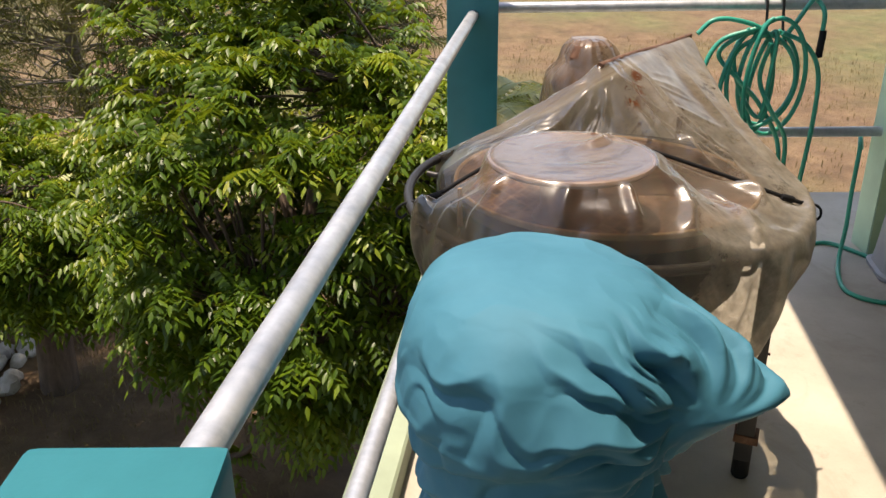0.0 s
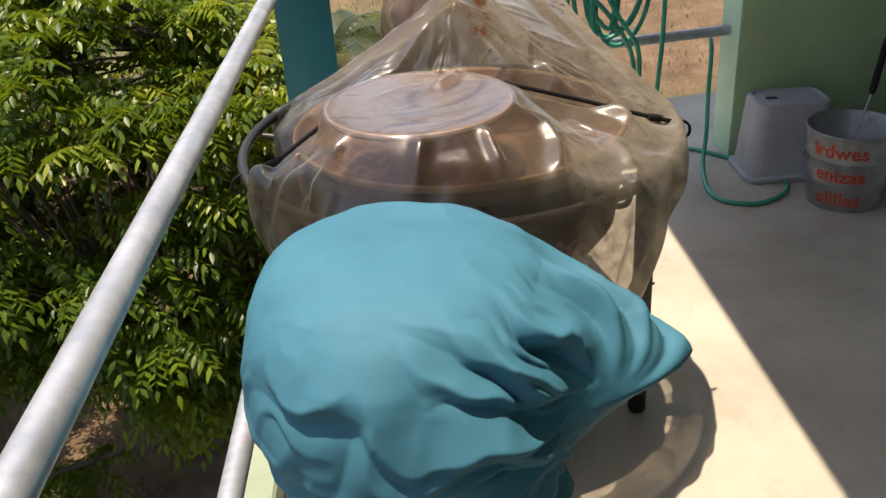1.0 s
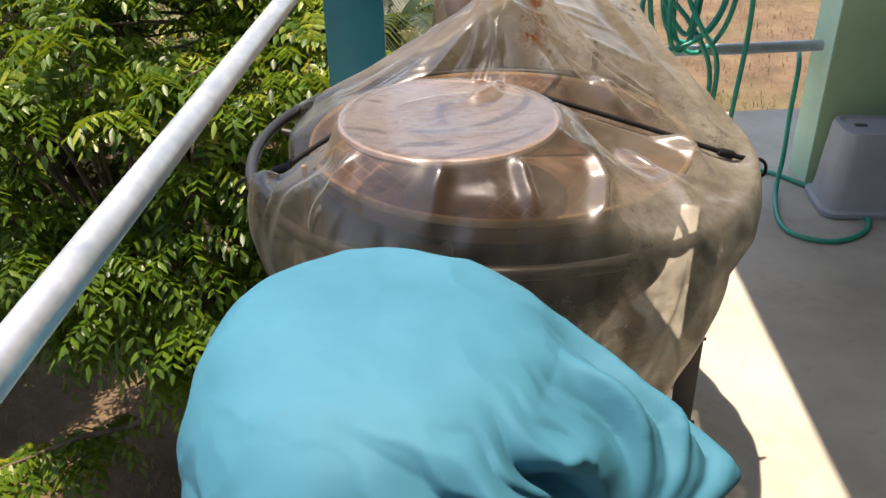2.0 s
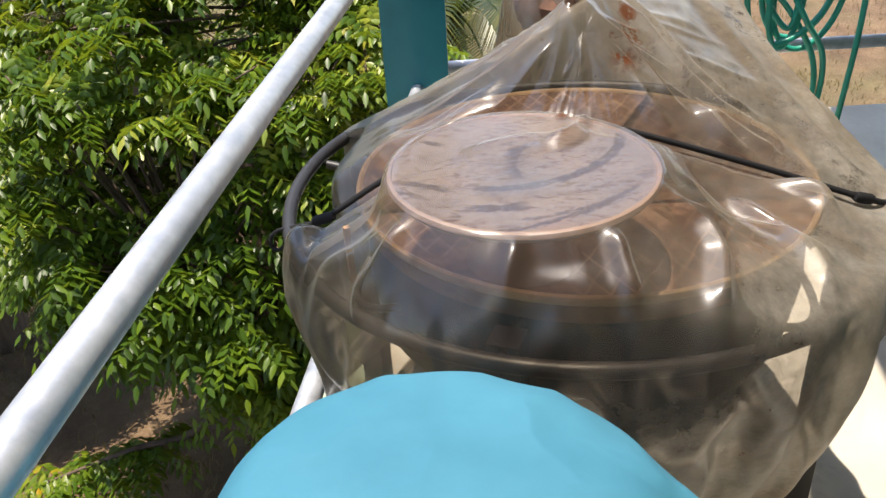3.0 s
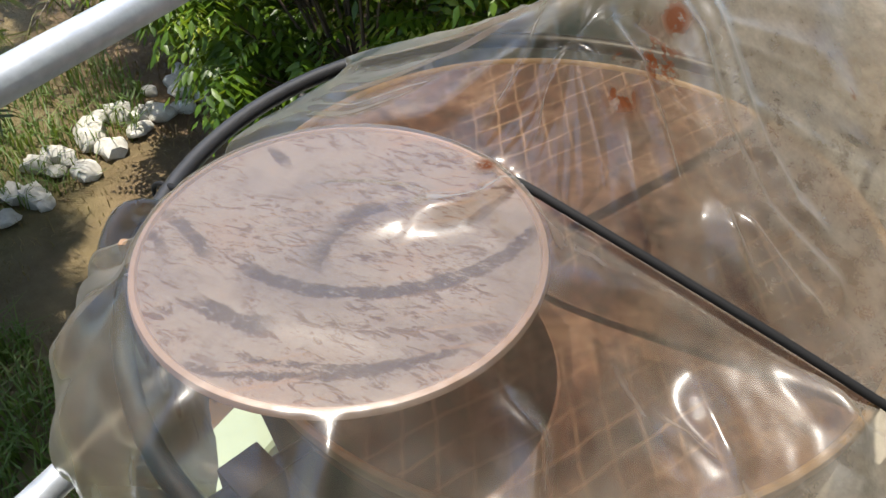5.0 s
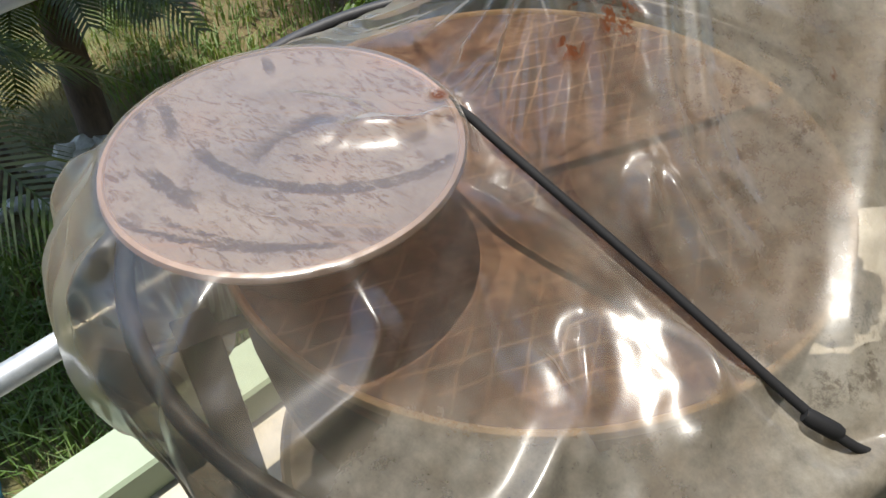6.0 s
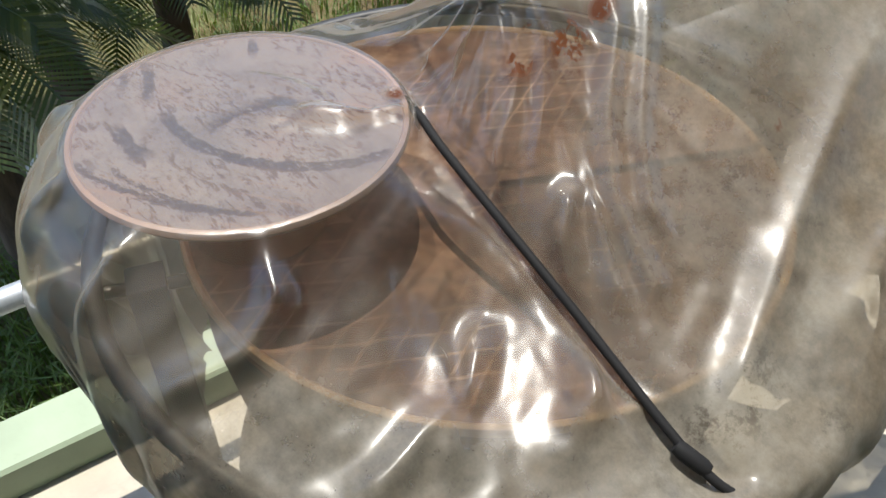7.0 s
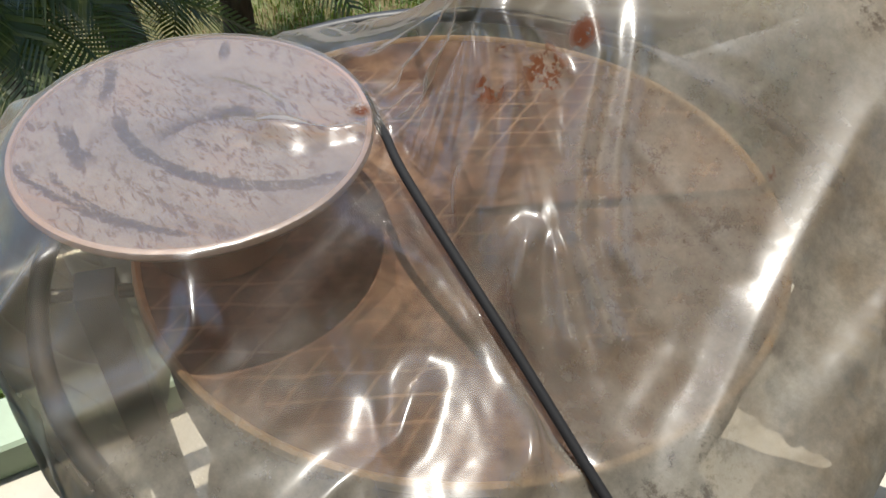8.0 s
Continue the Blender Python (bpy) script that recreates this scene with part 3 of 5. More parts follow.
# corner post, near post and rails
corner = part("post_corner", box_bm(0.045, 0.243, 3.43, 3.63, 0.0, 2.6, 0.008), M["teal"])
tagged(corner, "square teal painted concrete corner post", "post", kind="structure")
near = part("post_near", box_bm(-0.355, -0.165, 0.50, 0.70, 0.0, 1.11, 0.012), M["teal"])
tagged(near, "short square teal painted concrete railing post", "post", kind="structure")
railing = thing("railing", "galvanized steel pipe railing along the balcony edge", "railing", kind="structure")
for z in (RAIL_Z, LOW_Z):
    tube("rail", [(rail_x(0.66), 0.66, z), (rail_x(2.1), 2.1, z), (rail_x(3.46), 3.46, z)], 0.0215, M["galvanized"], railing, 20)
    tube("rail", [(0.22, FAR_Y - 0.02, z), (1.1, FAR_Y, z), (1.91, FAR_Y, z)], 0.0215, M["galvanized"], railing, 20)
    tube("rail", [(rail_x(-2.4), -2.4, z), (rail_x(0.54), 0.54, z)], 0.0215, M["galvanized"], railing, 20)


# ---- ground and planting ----
def ground_height(x, y):
    far = max(0.0, y - 9.0)
    left = max(0.0, -x - 4.0)
    return GROUND + 0.05 * far + 0.03 * left + 0.12 * noise.noise((x * 0.35, y * 0.35, 0.0)) + 0.05 * noise.noise((x * 1.3, y * 1.3, 4.0))


def ground():
    xs = [-400, -200, -100, -60, -40] + [-30 + 0.75 * k for k in range(81)] + [40, 60, 100, 200, 400]
    ys = [-400, -200, -100, -50, -20] + [-10 + 0.75 * k for k in range(81)] + [60, 80, 120, 200, 400]
    verts = [(x, y, ground_height(max(-40, min(x, 40)), max(-20, min(y, 60)))) for y in ys for x in xs]
    n = len(xs)
    faces = [(j * n + i, j * n + i + 1, (j + 1) * n + i + 1, (j + 1) * n + i) for j in range(len(ys) - 1) for i in range(n - 1)]
    ob = mesh_ob("ground", verts, faces, M["ground"], None, True)
    tagged(ob, "dry brown earth slope with thin parched grass", "ground", kind="structure")


ground()


def basis(d, roll_up=Vector((0, 0, 1))):
    d = d.normalized()
    s = d.cross(roll_up)
    if s.length < 1e-4:
        s = Vector((1, 0, 0))
    s.normalize()
    return d, s, s.cross(d)


def compound_leaf(verts, faces, at, d, length, rng, pairs=6, leaflet=0.064, width=0.027, droop=0.38):
    """A feathered leaf: a thin stalk and pairs of pointed leaflets that hang a little."""
    d, s, u = basis(d)
    pts = []
    for k in range(pairs + 2):
        t = k / (pairs + 1)
        pts.append(at + d * (length * t) - Vector((0, 0, droop * length * t * t)))
    for k in range(1, pairs + 2):
        p = pts[k]
        axis = (pts[min(k + 1, pairs + 1)] - pts[k - 1]).normalized()
        sides = (1, -1) if k <= pairs else (0,)
        for side in sides:
            w = (axis * (0.32 if side else 1.0) + s * side * 0.95 - Vector((0, 0, 0.25 + 0.3 * rng.random()))).normalized()
            ln = leaflet * (0.75 + 0.4 * rng.random()) * (0.8 if k == 1 else 1.0)
            wn = w.cross(u)
            if wn.length < 1e-3:
                wn = s.copy()
            wn = (wn.normalized() + u * rng.uniform(-0.5, 0.5)).normalized()
            hw = width * 0.5
            fold = w.cross(wn) * (hw * 0.45)
            i = len(verts)
            verts.extend((p, p + w * ln * 0.35 + wn * hw + fold, p + w * ln * 0.42 - Vector((0, 0, 0.0)), p + w * ln * 0.35 - wn * hw + fold,
                          p + w * ln * 0.75 + wn * hw * 0.7 + fold * 0.7, p + w * ln * 0.75 - wn * hw * 0.7 + fold * 0.7, p + w * ln - Vector((0, 0, 0.2 * ln))))
            faces.extend(((i, i + 1, i + 2), (i, i + 2, i + 3), (i + 1, i + 4, i + 6, i + 2), (i + 2, i + 6, i + 5, i + 3)))


def limb(verts, faces, line, r0, r1, sides=7):
    v, f = tube_data(line, 1.0, sides, lambda t: r0 + (r1 - r0) * t)
    base = len(verts)
    verts.extend(v)
    faces.extend(tuple(base + k for k in face) for face in f)


def feather_tree(at, centre, spread, tips, seed, label, low=()):
    """A tree with tapered limbs and rosettes of feathered leaves at the ends of its twigs."""
    rng = random.Random(seed)
    tree = thing("tree", label, "tree", at)
    o = Vector(at)
    wood_v, wood_f, leaf_v, leaf_f, young_v, young_f = [], [], [], [], [], []
    c = Vector(centre)
    fork = Vector((0.1, -0.1, 1.1))
    fork = fork * max(1.0, (centre[2] - at[2]) / 2.6)
    limb(wood_v, wood_f, smooth_line([(0, 0, -0.3), (0.04, 0.02, 0.5), fork], 4), 0.17, 0.12, 10)
    mains = []
    for k in range(7):
        a = 2 * math.pi * k / 7 + rng.uniform(-0.3, 0.3)
        end = c - o + Vector((math.cos(a) * spread[0] * 0.55, math.sin(a) * spread[1] * 0.55, rng.uniform(-0.5, 0.6) * spread[2]))
        mid = fork * 0.5 + end * 0.5 + Vector((rng.uniform(-0.2, 0.2), rng.uniform(-0.2, 0.2), -0.15))
        line = smooth_line([fork, mid, end], 6)
        limb(wood_v, wood_f, line, 0.08, 0.025)
        mains.append(line)
    for k in range(tips):
        while True:
            q = Vector((rng.uniform(-1, 1), rng.uniform(-1, 1), rng.uniform(-1, 1)))
            if 0.35 < q.length < 1.0:
                break
        bump = 0.82 + 0.32 * noise.noise(q.normalized() * 2.1 + Vector((seed, 0, 0)))
        q = q.normalized() * (q.length ** 0.45) * bump
        p = c - o + Vector((q.x * spread[0], q.y * spread[1], q.z * spread[2]))
        line = rng.choice(mains)
        start = min((pt for ln in mains for pt in ln[2:]), key=lambda pt: (pt - p).length)
        limb(wood_v, wood_f, smooth_line([start, (start + p) * 0.5 + Vector((0, 0, 0.06)), p], 3), 0.014, 0.004, 4)
        outward = (p - (c - o)).normalized()
        fresh = q.z > 0.05 and rng.random() < 0.30
        for j in range(rng.randint(9, 13)):
            a = rng.uniform(0, 2 * math.pi)
            d = Vector((math.cos(a), math.sin(a), rng.uniform(-0.25, 0.55))) + outward * 0.75
            lv, lf = (young_v, young_f) if fresh and j < 6 else (leaf_v, leaf_f)
            compound_leaf(lv, lf, p - outward * rng.uniform(0, 0.10), d, rng.uniform(0.20, 0.32), rng, rng.randint(5, 7))
    # a low branch that reaches out under the crown
    if low:
        line = smooth_line([fork] + [Vector(q) - o for q in low], 5)
        limb(wood_v, wood_f, line, 0.03, 0.006, 6)
        for p in line[len(line) // 2:]:
            for j in range(6):
                a = rng.uniform(0, 2 * math.pi)
                compound_leaf(leaf_v, leaf_f, p, Vector((math.cos(a), math.sin(a), rng.uniform(-0.6, 0.3))), rng.uniform(0.20, 0.30), rng, rng.randint(5, 7))
    mesh_ob("trunk", wood_v, wood_f, M["bark"], tree, True, "dark branching trunk")
    tagged(mesh_ob("crown", leaf_v, leaf_f, M["leaf"], tree, True, "glossy green feathered leaves"), kind="stuff")
    tagged(mesh_ob("young_foliage", young_v, young_f, M["young_leaf"], tree, True, "yellow-green young leaves"), kind="stuff")
    return tree


feather_tree((-0.95, 5.3, ground_height(-0.95, 5.3)), (-0.92, 5.1, -0.30), (1.42, 1.5, 1.62), 520, 5, "leafy tree with glossy feathered leaves beside the balcony", ((-0.95, 4.35, -1.31), (-1.14, 4.2, -1.52), (-1.39, 4.1, -1.51), (-1.64, 4.05, -1.57), (-1.86, 4.0, -1.62)))


feather_tree((-3.3, 6.4, ground_height(-3.3, 6.4)), (-3.05, 6.05, -0.80), (1.05, 1.0, 0.85), 190, 9, "younger leafy tree with glossy feathered leaves")


def needle_tree(at, height, radius, tips, seed):
    rng = random.Random(seed)
    tree = thing("tree", "grey-green wispy tree with bare dry twigs", "tree", at)
    wv, wf, nv, nf = [], [], [], []
    limb(wv, wf, smooth_line([(0, 0, -0.3), (0.1, 0.05, height * 0.4), (0.0, 0.1, height)], 4), 0.14, 0.03, 8)
    for k in range(tips):
        z = height * rng.uniform(0.08, 1.0)
        a = rng.uniform(0, 2 * math.pi)
        r = radius * rng.uniform(0.35, 1.0) * (1.1 - 0.5 * z / height)
        s = Vector((0.0, 0.05, z * 0.9))
        e = Vector((math.cos(a) * r, math.sin(a) * r, z + rng.uniform(-0.3, 0.5)))
        mid = (s + e) * 0.5 + Vector((rng.uniform(-0.15, 0.15), rng.uniform(-0.15, 0.15), 0.15))
        line = smooth_line([s, mid, e], 4)
        limb(wv, wf, line, 0.016, 0.003, 4)
        for j in range(62):
            t = rng.uniform(0.35, 1.05)
            p = s.lerp(mid, t * 2) if t < 0.5 else mid.lerp(e, (t - 0.5) * 2)
            d = Vector((rng.uniform(-1, 1), rng.uniform(-1, 1), rng.uniform(-0.9, 0.5))).normalized()
            ln = rng.uniform(0.12, 0.34)
            w = d.cross(Vector((rng.uniform(-1, 1), rng.uniform(-1, 1), rng.uniform(-1, 1)))).normalized() * 0.0055
            q1, q2 = p + d * ln * 0.5 - Vector((0, 0, 0.02)), p + d * ln - Vector((0, 0, 0.08))
            i = len(nv)
            nv.extend((p - w, p + w, q1 + w, q1 - w, q2))
            nf.extend(((i, i + 1, i + 2, i + 3), (i + 3, i + 2, i + 4)))
    mesh_ob("trunk", wv, wf, M["twig"], tree, True, "grey dry branches")
    tagged(mesh_ob("crown", nv, nf, M["needle"], tree, False, "wispy grey-green foliage"), kind="stuff")


for k, (x, y, h, r, tips) in enumerate(((-4.6, 7.4, 5.2, 1.9, 260), (-2.9, 9.2, 5.6, 2.0, 260), (-6.8, 9.5, 6.0, 2.2, 240), (-0.9, 10.6, 4.6, 1.7, 200), (-4.9, 11.5, 6.5, 2.4, 240))):
    needle_tree((x, y, ground_height(x, y)), h, r, tips, 30 + k)


def palm(at, height, fronds, length, seed):
    rng = random.Random(seed)
    tree = thing("palm", "small palm with arching green fronds", "palm", at)
    limb_v, limb_f = [], []
    limb(limb_v, limb_f, smooth_line([(0, 0, -0.3), (0.03, 0.02, height * 0.5), (0, 0, height)], 4), 0.14, 0.1, 10)
    mesh_ob("trunk", limb_v, limb_f, M["bark"], tree, True, "short ringed trunk")
    for k in range(fronds):
        v, f = [], []
        a = 2 * math.pi * k * 0.382 + rng.uniform(-0.2, 0.2)
        rise = rng.uniform(0.15, 1.2)
        d = Vector((math.cos(a), math.sin(a), rise)).normalized()
        ln = length * rng.uniform(0.8, 1.1)
        pts = [Vector((0, 0, height)) + d * (ln * t) - Vector((0, 0, (0.55 + 0.2 * rise) * ln * t * t)) for t in [j / 24 for j in range(25)]]
        limb(v, f, pts[::3], 0.014, 0.004, 5)
        for j in range(2, 25):
            ax = (pts[j] - pts[j - 1]).normalized()
            s = ax.cross(Vector((0, 0, 1))).normalized()
            u = s.cross(ax)
            for side in (1, -1):
                for sub in (0.0, 0.5):
                    p = pts[j - 1].lerp(pts[j], sub)
                    w = (ax * 0.75 + s * side + u * 0.25).normalized()
                    l2 = ln * 0.30 * math.sin(math.pi * (0.12 + 0.8 * j / 25)) * rng.uniform(0.85, 1.1)
                    tip = p + w * l2 - Vector((0, 0, 0.35 * l2))
                    i = len(v)
                    hw = ax * 0.011
                    v.extend((p - hw, p + hw, p + w * l2 * 0.5 + hw - Vector((0, 0, 0.04 * l2)), p + w * l2 * 0.5 - hw - Vector((0, 0, 0.04 * l2)), tip))
                    f.extend(((i, i + 1, i + 2, i + 3), (i + 3, i + 2, i + 4)))
        mesh_ob("frond", v, f, M["palm"], tree, False)


palm((-3.7, 2.25, ground_height(-3.7, 2.25)), 1.75, 18, 1.6, 3)
palm((-4.6, 3.9, ground_height(-4.6, 3.9)), 1.5, 18, 1.6, 5)
palm((0.4, 9.6, ground_height(0.4, 9.6)), 1.4, 16, 1.9, 8)


def blades(name, label, material, spots, seed):
    """Grass: thin bent blades scattered round the spots (x, y, radius, count, length)."""
    rng = random.Random(seed)
    v, f = [], []
    for cx, cy, rad, count, length in spots:
        for k in range(count):
            a, r = rng.uniform(0, 2 * math.pi), rad * math.sqrt(rng.random())
            x, y = cx + r * math.cos(a), cy + r * math.sin(a)
            if noise.noise((x * 1.6, y * 1.6, seed * 3.0)) < rng.uniform(-0.5, 0.25):
                continue
            p = Vector((x, y, ground_height(x, y) - 0.02))
            b = rng.uniform(0, 2 * math.pi)
            lean = Vector((math.cos(b), math.sin(b), 0)) * rng.uniform(0.2, 0.9)
            ln = length * rng.uniform(0.5, 1.2)
            w = Vector((-math.sin(b), math.cos(b), 0)) * (0.012 * ln + 0.003)
            q1 = p + (Vector((0, 0, 1)) + lean * 0.4) * (ln * 0.55)
            q2 = p + (Vector((0, 0, 0.75)) + lean) * ln
            i = len(v)
            v.extend((p - w, p + w, q1 + w * 0.8, q1 - w * 0.8, q2))
            f.extend(((i, i + 1, i + 2, i + 3), (i + 3, i + 2, i + 4)))
    tagged(mesh_ob(name, v, f, material), label, "grass", kind="stuff")


blades("green_grass", "long green grass below the balcony", M["grass"], ((-2.9, 2.2, 1.5, 7000, 0.34), (-4.9, 5.3, 1.1, 2200, 0.30), (-1.2, 1.2, 1.2, 2500, 0.3)), 2)
blades("dry_grass", "parched straw-coloured grass on the slope", M["dry_grass"], ((-3.2, 5.8, 2.4, 6000, 0.12), (-5.2, 4.0, 1.2, 2500, 0.14), (2.6, 8.5, 3.4, 14000, 0.10), (4.2, 14.0, 6.0, 12000, 0.14)), 6)


def rock_row():
    rng = random.Random(12)
    for k in range(64):
        t = k / 63
        x, y = -4.55 + 0.75 * t + rng.uniform(-0.22, 0.22), 2.6 + 4.5 * t + rng.uniform(-0.1, 0.1)
        bm = bmesh.new()
        bmesh.ops.create_icosphere(bm, subdivisions=2, radius=rng.uniform(0.06, 0.13))
        tilt = Vector((rng.uniform(-1, 1), rng.uniform(-1, 1), rng.uniform(-1, 1))).normalized()
        for v in bm.verts:
            n = noise.noise(v.co * 11.0 + Vector((k * 3.1, 0, 0)))
            v.co *= 1 + 0.45 * n
            d = v.co.dot(tilt)
            v.co -= tilt * max(0.0, d - 0.04) * 0.8
            v.co.z *= 0.8
        ob = part("stone", bm, M["stone"])
        ob.location = (x, y, ground_height(x, y) + 0.04)
        tagged(ob, "pale rough field stone in a loose row", "stone", "loose row of stones")


rock_row()


def fallen_branch():
    ob = thing("fallen_branch", "dark dead branch lying on the slope", "branch", (-6.0, 5.6, ground_height(-6.0, 5.6)))
    tube("limb", smooth_line([(-0.9, -0.3, 0.5), (-0.3, 0.0, 0.35), (0.3, 0.0, 0.2), (0.8, -0.1, 0.02)], 5), 0.07, M["bark"], ob, 8, lambda t: 1 - 0.6 * t)
    tube("fork", smooth_line([(-0.2, 0.0, 0.34), (0.1, 0.3, 0.5), (0.5, 0.5, 0.45)], 5), 0.035, M["bark"], ob, 7, lambda t: 1 - 0.7 * t)


fallen_branch()
# added trees whose unseen crowns keep the sun off palms and slope
for k, (x, y, spread, tips) in enumerate(((-4.7, 3.1, (2.0, 2.0, 1.2), 300), (-8.4, 6.2, (2.2, 2.2, 1.7), 200))):
    z = ground_height(x, y)
    feather_tree((x, y, z), (x + 0.4, y, z + 4.1), spread, tips, 60 + k, "dense dark leafy tree added to shade the slope, its crown out of view")


# ---- the round grill ----
def grill():
    gx, gy, gz, gr = BOARD
    top = thing("grill", "round rusty charcoal grill with a black ring frame on dark legs", "grill", (gx, gy, 0))
    # rusty pan face with a raised golden edge
    bm = lathe_bm([(0, 0.834), (0.2, 0.8335), (0.372, 0.834), (0.3845, 0.836)], 96)
    part("pan", bm, M["rust_board"], top, "rust-brown round pan with faint grid marks")
    bm = lathe_bm([(0.3835, 0.832), (0.386, 0.8395), (0.390, 0.8420), (0.394, 0.8395), (0.396, 0.832), (0.394, 0.826), (0.3835, 0.826)], 96)
    part("rim", bm, M["gold_edge"], top, "ochre worn edge")
    bm = lathe_bm([(0.379, 0.827), (0.384, 0.826), (0.384, 0.790), (0.377, 0.785)], 96)
    part("band", bm, M["rust"], top, "rusty side band")
    bm = lathe_bm([(0.378, 0.79), (0.385, 0.70), (0.372, 0.60), (0.30, 0.50), (0.0, 0.47)], 72)
    part("bowl", bm, M["soot"], top, "soot-black metal bowl")
    rx, ry, rz, rr = RING
    ring = [(rx - gx + rr * math.cos(2 * math.pi * k / 96), ry - gy + rr * math.sin(2 * math.pi * k / 96), rz + 0.004 * math.sin(3 * 2 * math.pi * k / 96)) for k in range(96)]
    tube("ring_frame", ring, 0.0125, M["black"], top, 12, closed=True, label="black tube ring")
    for k in range(4):
        a = radians(-22 + 90 * k)
        c, s = math.cos(a), math.sin(a)
        lx, ly = 0.445 * c, 0.445 * s
        bm = box_bm(-0.024, 0.024, -0.024, 0.024, 0.065, 0.80, 0.003)
        bmesh.ops.transform(bm, matrix=pose(lx, ly, 0, 0, 0, math.degrees(a)), verts=bm.verts)
        leg = part("leg", bm, M["black"], top, "square black steel leg")
        bm = lathe_bm([(0, 0.066), (0.021, 0.066), (0.024, 0.05), (0.024, 0.008), (0.02, 0.0), (0, 0.0)], 20)
        bmesh.ops.transform(bm, matrix=pose(lx, ly, 0), verts=bm.verts)
        part("foot", bm, M["rubber"], leg, "black rubber foot")
        bm = box_bm(-0.03, 0.035, -0.028, 0.028, 0.125, 0.150, 0.003)
        bmesh.ops.transform(bm, matrix=pose(lx, ly, 0, 0, 0, math.degrees(a)), verts=bm.verts)
        part("clamp", bm, M["rust"], leg, "rusty clamp")
        tube("spoke", [(0.36 * c, 0.36 * s, 0.775), (0.505 * c, 0.505 * s, 0.79)], 0.009, M["black"], top, 8)
    tube("peg", [(0.42 * math.cos(radians(-22)), 0.42 * math.sin(radians(-22)), 0.403), (0.475 * math.cos(radians(-22)), 0.475 * math.sin(radians(-22)) , 0.403)], 0.004, M["rust"], top, 8)
    bm = lathe_bm([(0, 0.262), (0.39, 0.262), (0.40, 0.275), (0.405, 0.275), (0.405, 0.25), (0.39, 0.246), (0, 0.246)], 72)
    part("shelf", bm, M["dusty"], top, "dusty grey-brown lower shelf")
    # handles of the bowl
    for a0 in (200, 320):
        pts = []
        for k in range(13):
            a = radians(a0 - 14 + 28 * k / 12)
            bulge = math.sin(math.pi * k / 12)
            pts.append(((0.372 + 0.05 * bulge) * math.cos(a), (0.372 + 0.05 * bulge) * math.sin(a), 0.72 - 0.03 * bulge))
        tube("handle", pts, 0.007, M["black"], top, 8)
    return top


grill()


def lid():
    x, y, z, r = DISC
    ob = thing("round_stand", "thin smeared pinkish plastic plate on a short rusty base", "stand", (x, y, BOARD[2]))
    h = z - BOARD[2]
    bm = lathe_bm([(0, h), (0.1, h - 0.0005), (r - 0.008, h - 0.001)], 96)
    part("plate", bm, M["lid"], ob, "pinkish grey plate with sooty brush marks")
    bm = lathe_bm([(r - 0.010, h - 0.002), (r - 0.007, h + 0.0015), (r - 0.002, h), (r, h - 0.006), (r - 0.006, h - 0.014), (r - 0.016, h - 0.016), (r - 0.018, h - 0.012)], 96)
    part("rim", bm, M["lid_edge"], ob, "worn orange-brown rim")
    bm = lathe_bm([(0.075, h - 0.02), (0.068, h - 0.05), (0.066, 0.02), (0.085, -0.005)], 48)
    part("base", bm, M["rust"], ob, "rusty brown base")


lid()

# ridge pole that holds the sheet up
pole = thing("ridge_pole", "rusty pole on a prop that holds up the plastic sheet", "pole", (RIDGE[0][0], RIDGE[0][1], 0))
a0, b0 = Vector(RIDGE[0]), Vector(RIDGE[1])
rel = lambda p: Vector(p) - Vector((RIDGE[0][0], RIDGE[0][1], 0))
tube("pole", [rel(a0), rel(a0.lerp(b0, 0.3)) + Vector((0, 0, 0.003)), rel(a0.lerp(b0, 0.6)) - Vector((0, 0, 0.004)), rel(b0)], 0.008, M["rust"], pole, 10)
for q, foot in ((0.97, (0.87, 3.05, 0)),):
    tube("prop", [rel(foot), rel(a0.lerp(b0, q)) - Vector((0, 0, 0.012))], 0.01, M["rust"], pole, 8)

# ---- elastic cord over the sheet ----
CORD = [(-0.052, 2.125, 0.806), (0.006, 2.112, 0.828), (0.10, 2.115, 0.885), (0.20, 2.125, 0.938), (0.31, 2.152, 0.957), (0.42, 2.125, 0.968), (0.50, 2.105, 0.960), (0.70, 2.092, 0.895), (0.892, 2.082, 0.826), (0.955, 2.100, 0.802)]


def cord():
    line = smooth_line(CORD, 8)
    ob = thing("elastic_cord", "black elastic cord with hooks strapped over the plastic sheet", "cord", CORD[0])
    o = Vector(CORD[0])
    tube("cord", [p - o for p in line], 0.0052, M["rubber"], ob, 10)
    for at, to in ((CORD[1], CORD[0]), (CORD[-2], CORD[-1])):
        a, b = Vector(at) - o, Vector(to) - o
        d = (a - b).normalized()
        tube("knot", [a - d * 0.018, a - d * 0.012, a, a + d * 0.014, a + d * 0.022], 0.0092, M["rubber"], ob, 12, lambda t: (0.8, 1.0, 1.0, 1.0, 0.75)[round(t * 4)])
        s = d.cross(Vector((0, 0, 1))).normalized()
        hook = [b, b - d * 0.022 + Vector((0, 0, 0.004)), b - d * 0.04 - Vector((0, 0, 0.004)), b - d * 0.043 - Vector((0, 0, 0.022)), b - d * 0.03 - Vector((0, 0, 0.034)), b - d * 0.016 - Vector((0, 0, 0.026))]
        tube("hook", smooth_line(hook, 4), 0.0035, M["rubber"], ob, 8)


cord()


